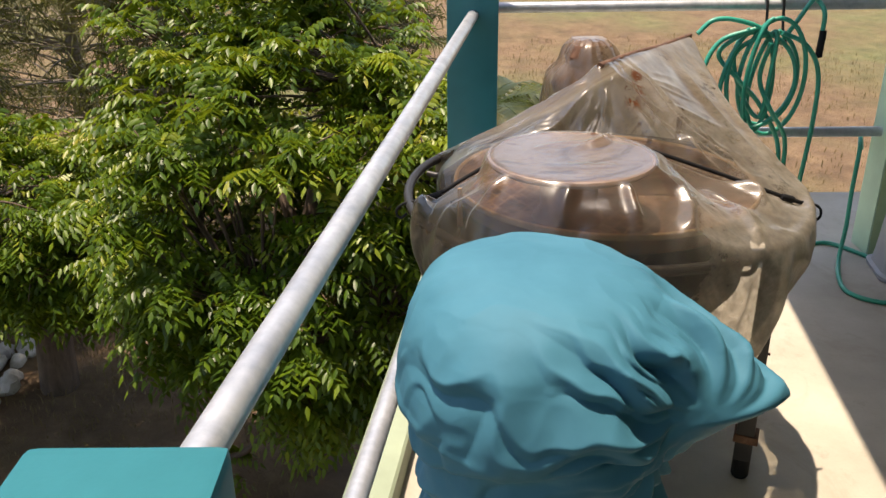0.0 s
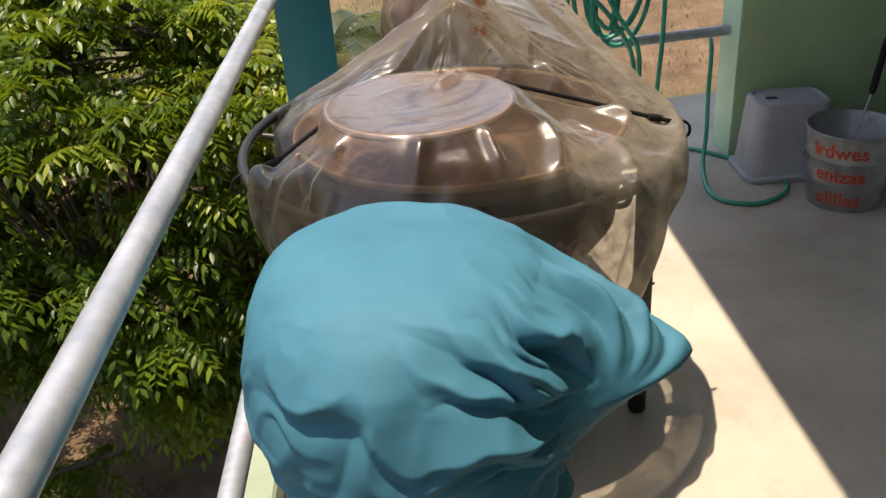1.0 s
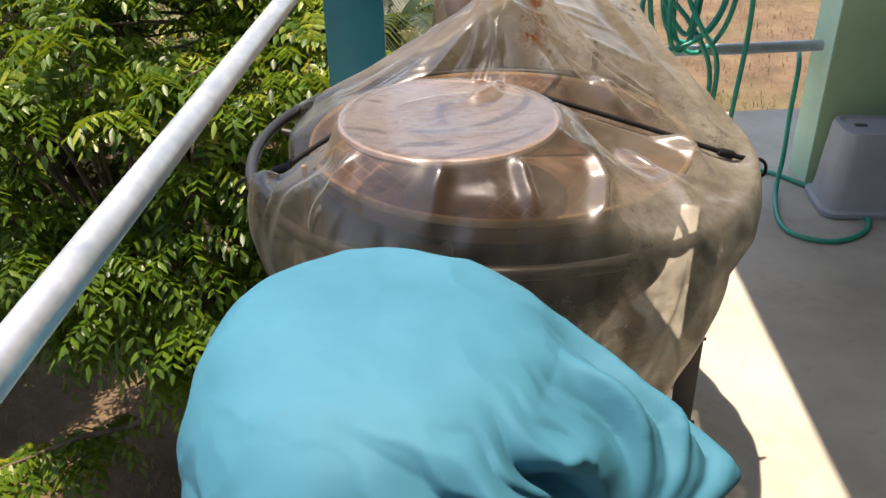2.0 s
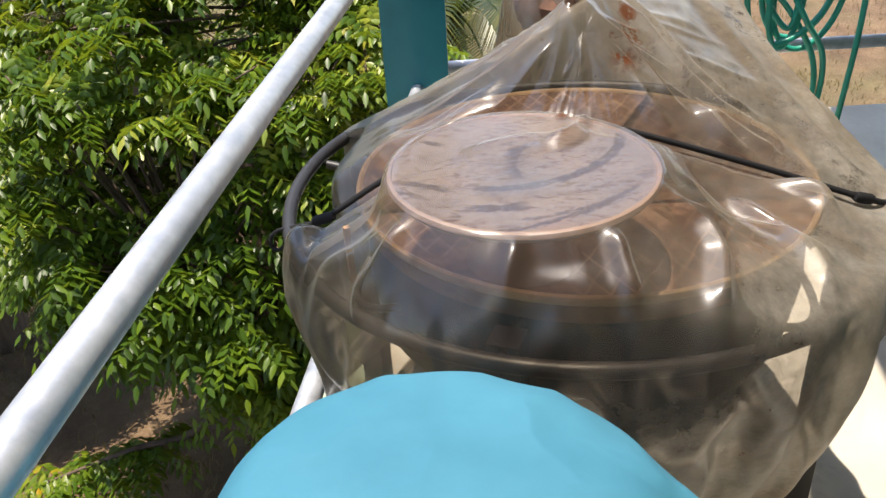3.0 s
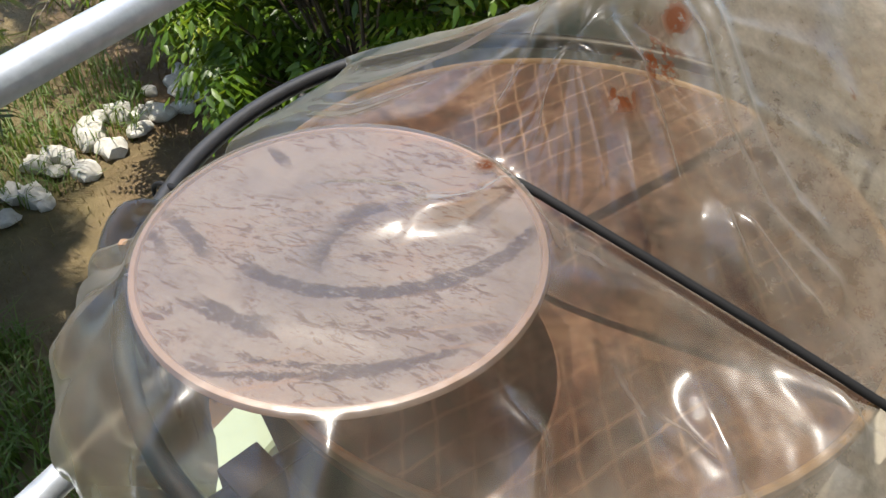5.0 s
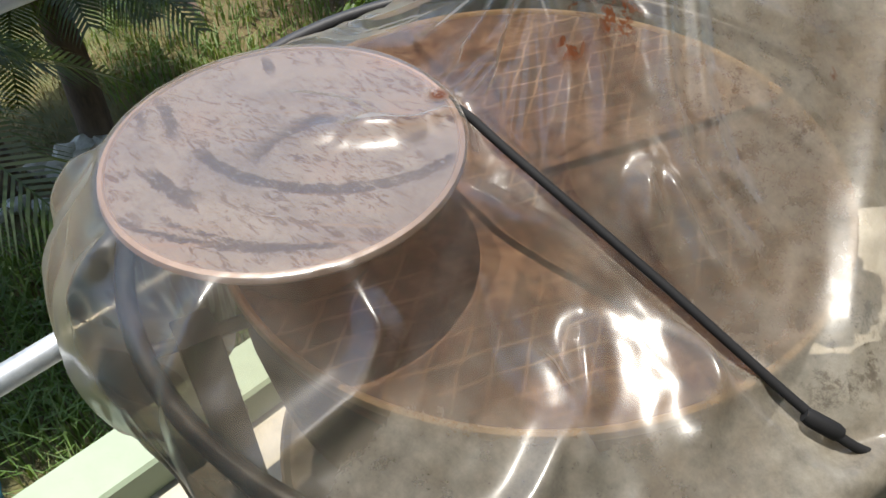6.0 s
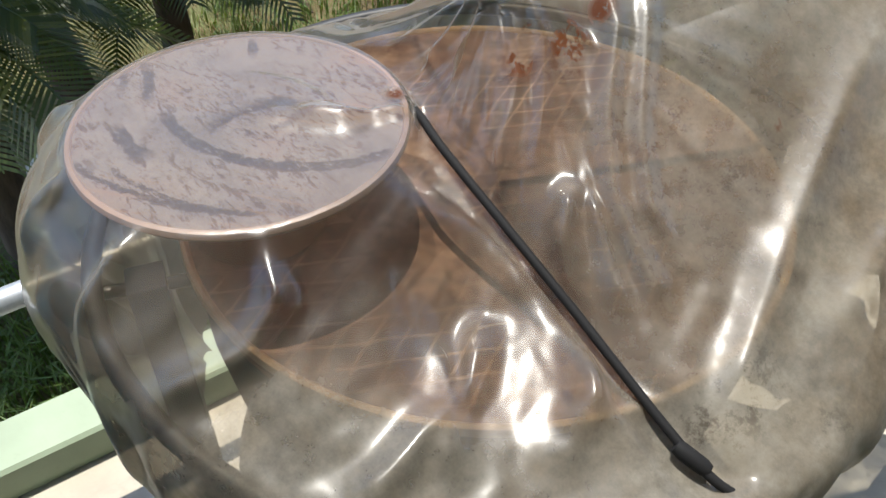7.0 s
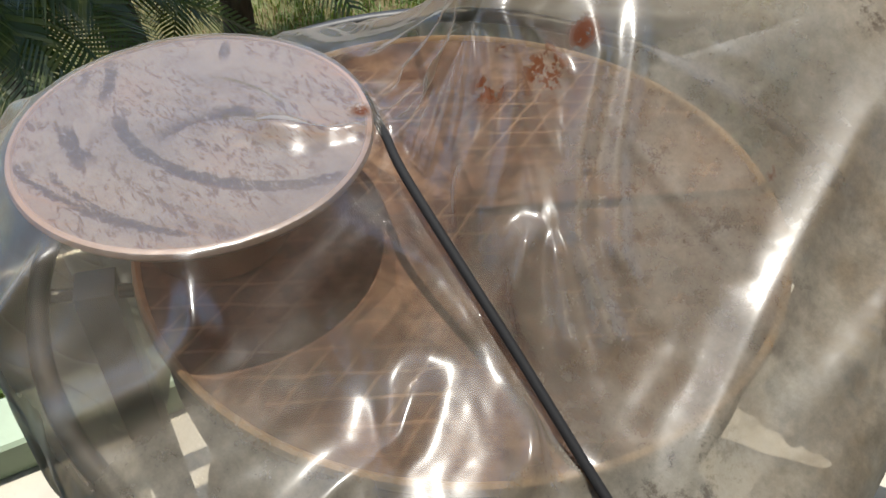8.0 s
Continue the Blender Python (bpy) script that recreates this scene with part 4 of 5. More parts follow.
# creases of the sheet: way over the plan, height, half width
CREASES = (
    (((0.517, 2.191), (0.545, 2.149), (0.573, 2.121), (0.615, 2.090), (0.650, 2.083), (0.652, 2.117), (0.635, 2.16)), 0.017, 0.012),
    (((0.636, 2.185), (0.636, 2.154), (0.661, 2.130), (0.719, 2.095), (0.793, 2.036), (0.812, 1.990)), 0.024, 0.013),
    (((0.636, 2.185), (0.675, 2.163), (0.719, 2.141), (0.765, 2.128)), 0.016, 0.011),
    (((0.49, 2.34), (0.555, 2.304), (0.608, 2.239), (0.667, 2.195), (0.750, 2.169), (0.785, 2.135)), 0.016, 0.014),
    (((0.52, 2.39), (0.576, 2.331), (0.638, 2.262), (0.696, 2.220), (0.76, 2.21)), 0.013, 0.011),
    (((0.71, 2.66), (0.740, 2.53), (0.785, 2.40), (0.828, 2.28), (0.868, 2.18), (0.90, 2.11)), 0.012, 0.022),
    (((0.80, 2.78), (0.84, 2.60), (0.885, 2.40), (0.91, 2.25)), 0.010, 0.016),
    (((0.425, 2.238), (0.408, 2.215), (0.399, 2.196), (0.375, 2.168)), 0.014, 0.009),
    (((0.430, 2.236), (0.444, 2.198), (0.437, 2.160)), 0.014, 0.009),
    (((0.44, 2.25), (0.51, 2.235), (0.545, 2.205), (0.570, 2.176), (0.600, 2.14)), 0.012, 0.008),
    (((0.42, 2.235), (0.36, 2.21), (0.30, 2.185), (0.22, 2.16)), 0.014, 0.010),
    (((0.42, 2.24), (0.33, 2.25), (0.22, 2.25), (0.10, 2.26)), 0.012, 0.013),
    (((0.42, 2.25), (0.31, 2.30), (0.17, 2.36), (0.04, 2.42)), 0.012, 0.014),
    (((0.455, 2.150), (0.436, 2.10), (0.405, 2.03), (0.35, 1.985)), 0.012, 0.016),
    (((0.500, 1.86), (0.545, 1.845), (0.560, 1.80), (0.545, 1.74), (0.53, 1.70)), 0.022, 0.012),
    (((0.415, 1.775), (0.42, 1.735), (0.43, 1.69)), 0.018, 0.010),
    (((0.30, 1.76), (0.28, 1.72), (0.27, 1.69)), 0.014, 0.011),
    (((0.17, 1.83), (0.12, 1.79), (0.08, 1.80)), 0.018, 0.012),
    (((0.13, 1.93), (0.06, 1.92), (0.0, 1.93)), 0.018, 0.012),
    (((0.14, 2.01), (0.06, 2.04), (-0.02, 2.05)), 0.014, 0.012),
    (((0.62, 1.97), (0.70, 1.93), (0.76, 1.87)), 0.014, 0.016),
    (((0.64, 2.04), (0.70, 1.96), (0.72, 1.84), (0.72, 1.79)), 0.016, 0.014),
)


def blurred(u, times):
    for k in range(times):
        q = np.pad(u, 1, mode="edge")
        u = 0.5 * u + 0.125 * (q[2:, 1:-1] + q[:-2, 1:-1] + q[1:-1, 2:] + q[1:-1, :-2])
    return u


def evened(p, times):
    """Evens out a sheet that runs round in a circle."""
    for k in range(times):
        q = p.copy()
        q[1:] = 0.5 * p[1:] + 0.25 * (np.roll(p, 1, 1) + np.roll(p, -1, 1))[1:]
        p = q.copy()
        p[1:-1] = 0.5 * q[1:-1] + 0.25 * (q[2:] + q[:-2])
    return p


def sheet_edge(around):
    """Reach of the tight part of the sheet in each direction from the ring's middle."""
    far = np.array(RIDGE[1][:2]) - np.array(RING[:2])
    reach, way = math.hypot(*far), math.atan2(far[1], far[0])
    rr = RING[3] + 0.017
    tangent = math.acos(rr / reach)
    off = np.abs((around - way + math.pi) % (2 * math.pi) - math.pi)
    edge = np.where(off < tangent, rr / np.cos(tangent - np.minimum(off, tangent)), rr)
    edge = np.minimum(edge, reach + 0.012)
    # on the side of the railing the sheet is tucked inside the ring
    tuck = np.clip((29 - np.abs((np.degrees(around) - 174 + 180) % 360 - 180)) / 8, 0, 1)
    tuck = tuck * tuck * (3 - 2 * tuck)
    return edge * (1 - tuck) + 0.428 * tuck


def sheet_height(xs, ys):
    """Height of a sheet pulled tight over lid, board, ring and ridge pole, and pressed down by the cord."""
    gx, gy = np.meshgrid(xs, ys)
    h = xs[1] - xs[0]
    from_ring = np.hypot(gx - RING[0], gy - RING[1])
    ra, rd = np.array(RIDGE[0]), np.array(RIDGE[1]) - np.array(RIDGE[0])
    t = np.clip(((gx - ra[0]) * rd[0] + (gy - ra[1]) * rd[1]) / (rd[0] ** 2 + rd[1] ** 2), 0, 1)
    from_ridge = np.hypot(gx - ra[0] - t * rd[0], gy - ra[1] - t * rd[1])
    hold = np.full(gx.shape, 0.70)
    hold[from_ring < RING[3] + 0.015] = 0.78
    hold[np.abs(from_ring - RING[3]) < 0.014] = RING[2] + 0.015
    hold[np.hypot(gx - BOARD[0], gy - BOARD[1]) < BOARD[3]] = BOARD[2] + 0.012
    hold[np.hypot(gx - DISC[0], gy - DISC[1]) < DISC[3] + 0.004] = DISC[2] + 0.006
    on = from_ridge < 0.012
    hold[on] = (ra[2] + t * rd[2] + 0.011)[on]
    # outline: the ring, drawn out to the far end of the pole
    inside = sheet_edge(np.arctan2(gy - RING[1], gx - RING[0])) + 0.012 > from_ring
    # slack sheet
    u = np.maximum(hold, 0.80)
    for k in range(900):
        q = np.pad(u, 1, mode="edge")
        u = np.maximum(hold, 0.25 * (q[2:, 1:-1] + q[:-2, 1:-1] + q[1:-1, 2:] + q[1:-1, :-2]) - 0.00002)
    # tight sheet: no dents at all
    w = np.where(inside, u, -9.0)
    steps = [(1, 0), (0, 1), (1, 1), (1, -1), (2, 1), (1, 2), (2, -1), (1, -2), (3, 1), (1, 3), (3, -1), (1, -3), (3, 2), (2, 3), (3, -2), (2, -3)]
    for k in range(3):
        for size in (1, 2, 3, 5, 8, 13, 20):
            for i, j in steps:
                i, j = i * size, j * size
                n, m = w.shape
                if abs(j) * 2 >= n or abs(i) * 2 >= m:
                    continue
                q = np.pad(w, ((abs(j), abs(j)), (abs(i), abs(i))), constant_values=-9.0)
                one = q[abs(j) + j:abs(j) + j + n, abs(i) + i:abs(i) + i + m]
                two = q[abs(j) - j:abs(j) - j + n, abs(i) - i:abs(i) - i + m]
                w = np.maximum(w, 0.5 * (one + two))
    tight = np.maximum(0.12 + 0.63 * np.clip((gy - 2.10 + 0.15 * (gx - 0.45)) / 0.25, 0, 1), 0.30 * np.clip((1.93 - gy) / 0.08, 0, 1))
    tight = np.maximum(tight, 0.7 * np.clip((0.22 - gx) / 0.1, 0, 1))
    z = np.where(inside, np.maximum(hold, tight * w + (1 - tight) * u), 0.0)
    known = inside.astype(float)
    for k in range(8):
        q, o = np.pad(z * known, 1), np.pad(known, 1)
        total = q[2:, 1:-1] + q[:-2, 1:-1] + q[1:-1, 2:] + q[1:-1, :-2]
        count = o[2:, 1:-1] + o[:-2, 1:-1] + o[1:-1, 2:] + o[1:-1, :-2]
        z = np.where(known > 0, z, total / np.maximum(count, 1))
        known = np.where((known > 0) | (count > 0), 1.0, 0.0)
    z = np.maximum(blurred(z, 2), np.where(inside, hold, 0))
    # flat facet between the cord and the board's edge
    flat = np.clip(1.8 - 1.8 * np.hypot((gx - 0.69) / 0.13, (gy - 2.005) / 0.105), 0, 1)
    z = np.maximum(hold, z + flat * (0.874 + 0.237 * (gy - 2.03) - 0.06 * (gx - 0.7) - z)) * inside + z * ~inside
    # the cord
    line = np.array([tuple(p) for p in smooth_line(CORD, 6)])
    cy = np.interp(gx, line[:, 0], line[:, 1])
    cz = np.interp(gx, line[:, 0], line[:, 2]) - 0.009
    gap = np.maximum(0, np.abs(gy - cy) - 0.008)
    z = np.where((gx > 0.0) & (gx < 0.94), np.minimum(z, np.maximum(cz + np.where(gy < cy, np.where(gx < 0.2, 0.25, 0.5), 1.3) * gap, hold - 0.002)), z)
    return gx, gy, blurred(z, 1)


def on_the_grill(p):
    """Keeps the sheet above lid, board and ring."""
    x, y, z = p[..., 0], p[..., 1], p[..., 2]
    for cx, cy, top, rad in ((DISC[0], DISC[1], DISC[2] + 0.004, DISC[3] + 0.002), (BOARD[0], BOARD[1], BOARD[2] + 0.005, BOARD[3] + 0.003)):
        over = ((x - cx) ** 2 + (y - cy) ** 2 < rad * rad) & (z < top) & (z > top - 0.05)
        z[over] = top
    ox, oy = x - RING[0], y - RING[1]
    r = np.sqrt(ox * ox + oy * oy) + 1e-6
    er, ez = r - RING[3], z - RING[2]
    e = np.sqrt(er * er + ez * ez) + 1e-6
    f = np.where(e < 0.017, (0.017 - e) / e, 0)
    x += ox / r * er * f
    y += oy / r * er * f
    z += ez * f


def relaxed(p):
    low = np.clip((0.84 - p[..., 2]) / 0.08, 0, 1)
    loose = np.clip((2.16 - p[..., 1]) / 0.25, 0, 1)
    slack = 1.004 + 0.008 * loose + 0.020 * low
    slack[np.hypot(p[..., 0] - DISC[0], p[..., 1] - DISC[1]) < DISC[3] - 0.01] = 1.0
    deg = np.degrees(np.arctan2(p[..., 1] - RING[1], p[..., 0] - RING[0]))
    slack = slack + 0.06 * low * np.exp(-((deg + 122) / 26) ** 2)
    return buckled(p, slack, 170, 0.00003, 0.004, on_the_grill, ((3, 0.4), (7, 0.25), (15, 0.12)))


def plastic_sheet():
    """The clear sheet, tight over lid, board, ridge pole and ring, with a skirt that hangs from the ring."""
    xs, ys = np.arange(-0.16, 1.12, 0.01), np.arange(1.60, 3.14, 0.01)
    gx, gy, z = sheet_height(xs, ys)

    def height(x, y):
        fx, fy = np.clip((x - xs[0]) / 0.01, 0, len(xs) - 1.001), np.clip((y - ys[0]) / 0.01, 0, len(ys) - 1.001)
        i, j = fx.astype(int), fy.astype(int)
        u, v = fx - i, fy - j
        return (z[j, i] * (1 - u) + z[j, i + 1] * u) * (1 - v) + (z[j + 1, i] * (1 - u) + z[j + 1, i + 1] * u) * v

    around = np.linspace(0, 2 * math.pi, 721)[:-1]
    edge = sheet_edge(around)
    c, sn = np.cos(around), np.sin(around)
    out = np.clip((edge - RING[3] - 0.02) / 0.35, 0, 1)
    rng = random.Random(5)
    waves = [(rng.randint(5, 34), rng.uniform(0, 6.28)) for k in range(14)]
    fold = sum(((1 - np.abs(np.sin(0.5 * n * around + ph))) ** 1.5 - 0.3) / (0.6 + n / 16) for n, ph in waves if n % 2 == 0)
    fold2 = sum(np.sin(n * around + ph) / (0.5 + n / 14) for n, ph in waves)
    deg = (np.degrees(around) + 180) % 360 - 180
    hem = np.interp(deg, [-180, -158, -145, -120, -90, -60, -40, -20, -5, 15, 40, 62, 90, 120, 145, 152, 180], [0.60, 0.58, 0.50, 0.46, 0.46, 0.47, 0.50, 0.60, 0.66, 0.60, 0.50, 0.45, 0.55, 0.6, 0.64, 0.62, 0.60])
    bag = np.exp(-((deg + 118) / 24) ** 2)
    hem = hem + 0.035 * np.sin(3 * around + 1) + 0.025 * np.sin(8 * around) + 0.012 * fold2
    rows = []
    for k in range(150):
        r = edge * (k / 149)
        x, y = RING[0] + r * c, RING[1] + r * sn
        rows.append(np.stack([x, y, height(x, y)], -1))
    rim = rows[-1]
    for k in range(1, 60):
        v = k / 59
        x = edge + 0.010 * min(1, v * 8) + v ** 0.8 * (0.012 * fold + 0.010 * np.sin(3 * v + 5 * around)) * (1 - 0.6 * out) + 0.010 * v * np.sin(9 * around + 6 * v) - 0.085 * v * v * (1 - out) + 0.055 * bag * math.sin(math.pi * min(1, 1.6 * v))
        rows.append(np.stack([RING[0] + x * c, RING[1] + x * sn, rim[:, 2] - 0.012 * min(1, v * 6) - v * (rim[:, 2] - hem)], -1))
    p = evened(np.array(rows), 9)
    # creases: soft swells that run out from the peak, and sharp ones pulled by cord and rim
    nrm = grid_normals(p)
    nrm *= np.sign((nrm * np.stack([p[..., 0] - RING[0], p[..., 1] - RING[1], np.full(p.shape[:2], 0.6)], -1)).sum(-1, keepdims=True))
    dx, dy = p[..., 0] - RIDGE[0][0], p[..., 1] - RIDGE[0][1]
    d, a = np.hypot(dx, dy), np.arctan2(dy, dx)
    swell = (1 - np.abs(np.sin(7 * a + 0.9 * np.sin(3 * a) + 1.2 * np.sin(5 * d)))) ** 2 + 0.6 * (1 - np.abs(np.sin(11.5 * a + 2 + 2 * np.sin(4 * d)))) ** 3
    lid_gap = np.hypot(p[..., 0] - DISC[0], p[..., 1] - DISC[1]) - DISC[3]
    calm = np.clip(lid_gap / 0.05, 0.05, 1) * np.clip(np.hypot((p[..., 0] - 0.69) / 0.12, (p[..., 1] - 2.005) / 0.10) - 0.6, 0.12, 1)
    move = 0.005 * swell * np.exp(-((d - 0.20) / 0.16) ** 2) * calm
    # pleats below the lid's edge
    la = np.arctan2(p[..., 1] - DISC[1], p[..., 0] - DISC[0])
    move = move + 0.003 * (1 - np.abs(np.sin(4.5 * la + 1.3 * np.sin(2 * la)))) ** 3 * np.exp(-((lid_gap - 0.12) / 0.09) ** 2) * (dy < 0)
    # faint rumples everywhere
    rum = np.array([[noise.noise((q[0] * 7, q[1] * 7, q[2] * 2.5)) + 0.4 * noise.noise((q[0] * 17 + 3, q[1] * 17, q[2] * 7)) for q in row] for row in p[::3, ::3]])
    rum = np.repeat(np.repeat(rum, 3, 0), 3, 1)[:p.shape[0], :p.shape[1]]
    rum = blurred(rum, 6)
    move = move + np.where(p[..., 2] < 0.78, 0.022, 0.008) * (0.25 - np.abs(rum)) * calm
    for line, size, half in CREASES:
        q = np.array(line)
        best = np.full(p.shape[:2], 9.0)
        along = np.zeros(p.shape[:2])
        n = len(q) - 1
        for i in range(n):
            ab = q[i + 1] - q[i]
            t = np.clip(((p[..., :2] - q[i]) @ ab) / (ab @ ab), 0, 1)
            e = np.hypot(p[..., 0] - q[i, 0] - t * ab[0], p[..., 1] - q[i, 1] - t * ab[1])
            near_it = e < best
            best[near_it], along[near_it] = e[near_it], ((i + t) / n)[near_it]
        near_it = np.clip(1 - best / (half * 2.2), 0, 1) ** 1.6
        fade = np.clip(np.minimum(along, 1 - along) / 0.2, 0.25, 1)
        move = np.maximum(move, 1.25 * size * near_it * fade)
    line = np.array([tuple(q) for q in smooth_line(CORD, 6)])
    gap = np.abs(p[..., 1] - np.interp(p[..., 0], line[:, 0], line[:, 1]))
    move = move * np.where((p[..., 0] > 0) & (p[..., 0] < 0.94) & (p[..., 2] > 0.8), np.clip((gap - 0.008) / 0.03, 0, 1), 1)
    p = p + nrm * move[..., None]
    p = evened(relaxed(evened(p, 2)), 1)
    n = p.shape[1]
    verts = p.reshape(-1, 3)
    faces = []
    for j in range(p.shape[0] - 1):
        for i in range(n):
            k = (i + 1) % n
            faces.append((j * n + i, (j + 1) * n + i, (j + 1) * n + k, j * n + k) if j else (0, n + i, n + k))
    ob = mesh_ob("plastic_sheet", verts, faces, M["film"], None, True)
    bm = bmesh.new()
    bm.from_mesh(ob.data)
    bmesh.ops.delete(bm, geom=[v for v in bm.verts if not v.link_faces], context="VERTS")
    bm.to_mesh(ob.data)
    bm.free()
    tagged(ob, "dirty clear plastic sheet draped over the grill, creased and shiny", "plastic sheet")


plastic_sheet()


# ---- the blue cover ----
def covered_barbecue():
    cx, cy, zt = 0.175, 1.30, 1.0
    ob = thing("covered_barbecue", "round kettle barbecue under a crumpled blue nylon cover", "barbecue", (cx, cy, 0))
    bm = lathe_bm([(0, zt - 0.06), (0.10, zt - 0.075), (0.15, zt - 0.11), (0.18, zt - 0.19), (0.17, zt - 0.28), (0.12, zt - 0.38), (0, zt - 0.42)], 48)
    part("kettle", bm, M["black"], ob, "black kettle")
    for k in range(3):
        a = radians(90 + 120 * k)
        tube("leg", [(0.10 * math.cos(a), 0.10 * math.sin(a), 0.60), (0.17 * math.cos(a), 0.17 * math.sin(a), 0.0)], 0.012, M["black"], ob, 8)
    # the bag of the cover: rounded towards the front, with a steep shoulder at the back, drawn in below
    th = np.linspace(0, 2 * math.pi, 501)[None, :]
    sv = np.linspace(0, 1, 300)[:, None]
    c, sn = np.cos(th), np.sin(th)
    wide = 1 / np.sqrt((c / np.where(c > 0, 0.262, 0.222)) ** 2 + (sn / np.where(sn > 0, 0.268, 0.235)) ** 2)
    k = (np.clip(sn * wide / 0.28, -0.3, 1) + 0.3) / 1.3
    k = k * k * (3 - 2 * k)
    bow = np.clip(sv / 0.62, 0, 1)
    ins = np.sin(bow * math.pi / 2) ** 0.8 * 0.99998 + 0 * th
    dome = 0.77 + (zt - 0.77 - 0.025 * ins ** 2) * (1 - ins ** (4.2 + 3.3 * k)) ** (1 / (2.4 + 2.1 * k))
    drop = np.clip((sv - 0.62) / 0.38, 0, 1)
    z = np.where(sv < 0.62, dome, dome - 0.57 * drop)
    waist = 1 - 0.17 * np.clip(drop / 0.22, 0, 1) ** 0.7
    pleat = drop * (0.035 * np.sin(7 * th + 2 * np.sin(2 * th)) + 0.02 * np.sin(17 * th + 5 * drop))
    r = wide * (ins * waist + pleat)
    # the loose corner that sticks out at the side
    tip = np.clip(1 - np.abs((th + 0.13 + math.pi) % (2 * math.pi) - math.pi) / 0.52, 0, 1)
    out = np.where(z > 0.80, np.clip((0.955 - z) / 0.155, 0, 1), np.clip((z - 0.725) / 0.075, 0, 1))
    r = r + 0.165 * tip ** 1.15 * out
    p = np.stack([r * c, r * sn, z + 0 * th], -1)
    nrm = -wrapped_normals(p)
    wob = np.array([[noise.noise((q[0] * 9, q[1] * 9, q[2] * 7)) + 0.5 * noise.noise((q[0] * 21 + 7, q[1] * 21, q[2] * 15)) for q in row] for row in p[::3, ::3]])
    wob = wob.repeat(3, 0).repeat(3, 1)[:p.shape[0], :p.shape[1]]
    for rep_ in range(4):
        wob[1:-1, 1:-1] = (wob[1:-1, 1:-1] * 2 + wob[2:, 1:-1] + wob[:-2, 1:-1] + wob[1:-1, 2:] + wob[1:-1, :-2]) / 6
    p = p + nrm * (0.007 * (0.35 - np.abs(wob)) * np.clip(sv / 0.25, 0.15, 1))[..., None]
    # the cloth is gathered under the loose corner: folds run out from there round the front, soft above and steep below
    u = np.radians((np.degrees(th) + 260) % 360 - 260) * 0.22 + 0 * sv
    w = np.where(sv < 0.62, 0.58 * sv, 0.36 + 1.3 * (sv - 0.62)) + 0 * th
    wave = lambda scale, seed: np.array([[noise.noise((a * scale, b * scale, seed)) for a in u[0, ::2]] for b in w[::2, 0]]).repeat(2, 0).repeat(2, 1)[:u.shape[0], :u.shape[1]]
    du, dw = u + 0.105, w - 0.335
    spread = np.hypot(du, dw)
    turn = np.arctan2(dw, du) % (2 * math.pi)
    crown = np.clip((0.985 - p[..., 2]) / 0.07, 0, 1)
    drawn = np.clip((spread - 0.02) / 0.07, 0, 1) * np.exp(-(spread / 0.42) ** 2) * crown
    broad, fine = wave(8.0, 1.0), wave(17.0, 5.0)

    def pleats(count, warp, seed):
        f = (turn * count / (2 * math.pi) + warp) % 1.0
        strength = np.clip(0.75 + 0.9 * wave(6.0, seed), 0, 1.4)
        return (np.where(f < 0.22, f / 0.22, (1 - f) / 0.78) - 0.4) * strength

    move = drawn * (0.036 * pleats(10, 0.75 * broad, 2.0) + 0.017 * pleats(23, 1.1 * broad + 0.4 * fine, 7.0))
    # bands wound round below the bowl
    f = ((w + 0.22 * u) / 0.075 + 0.35 * broad) % 1.0
    move = move + 0.020 * (np.where(f < 0.75, f / 0.75, (1 - f) / 0.25) - 0.5) * np.clip((w - 0.34) / 0.04, 0, 1)
    nrm = -wrapped_normals(p)
    p = p + nrm * move[..., None]
    p = eased(np.concatenate([p[:, -4:-1], p, p[:, 1:4]], 1), 2)[:, 3:-3]
    p[:, -1] = p[:, 0]
    cover = sheet_mesh("cover", p, M["nylon"], ob, "crumpled blue-teal nylon cover")
    md = cover.modifiers.new("thick", "SOLIDIFY")
    md.thickness = 0.0015


covered_barbecue()


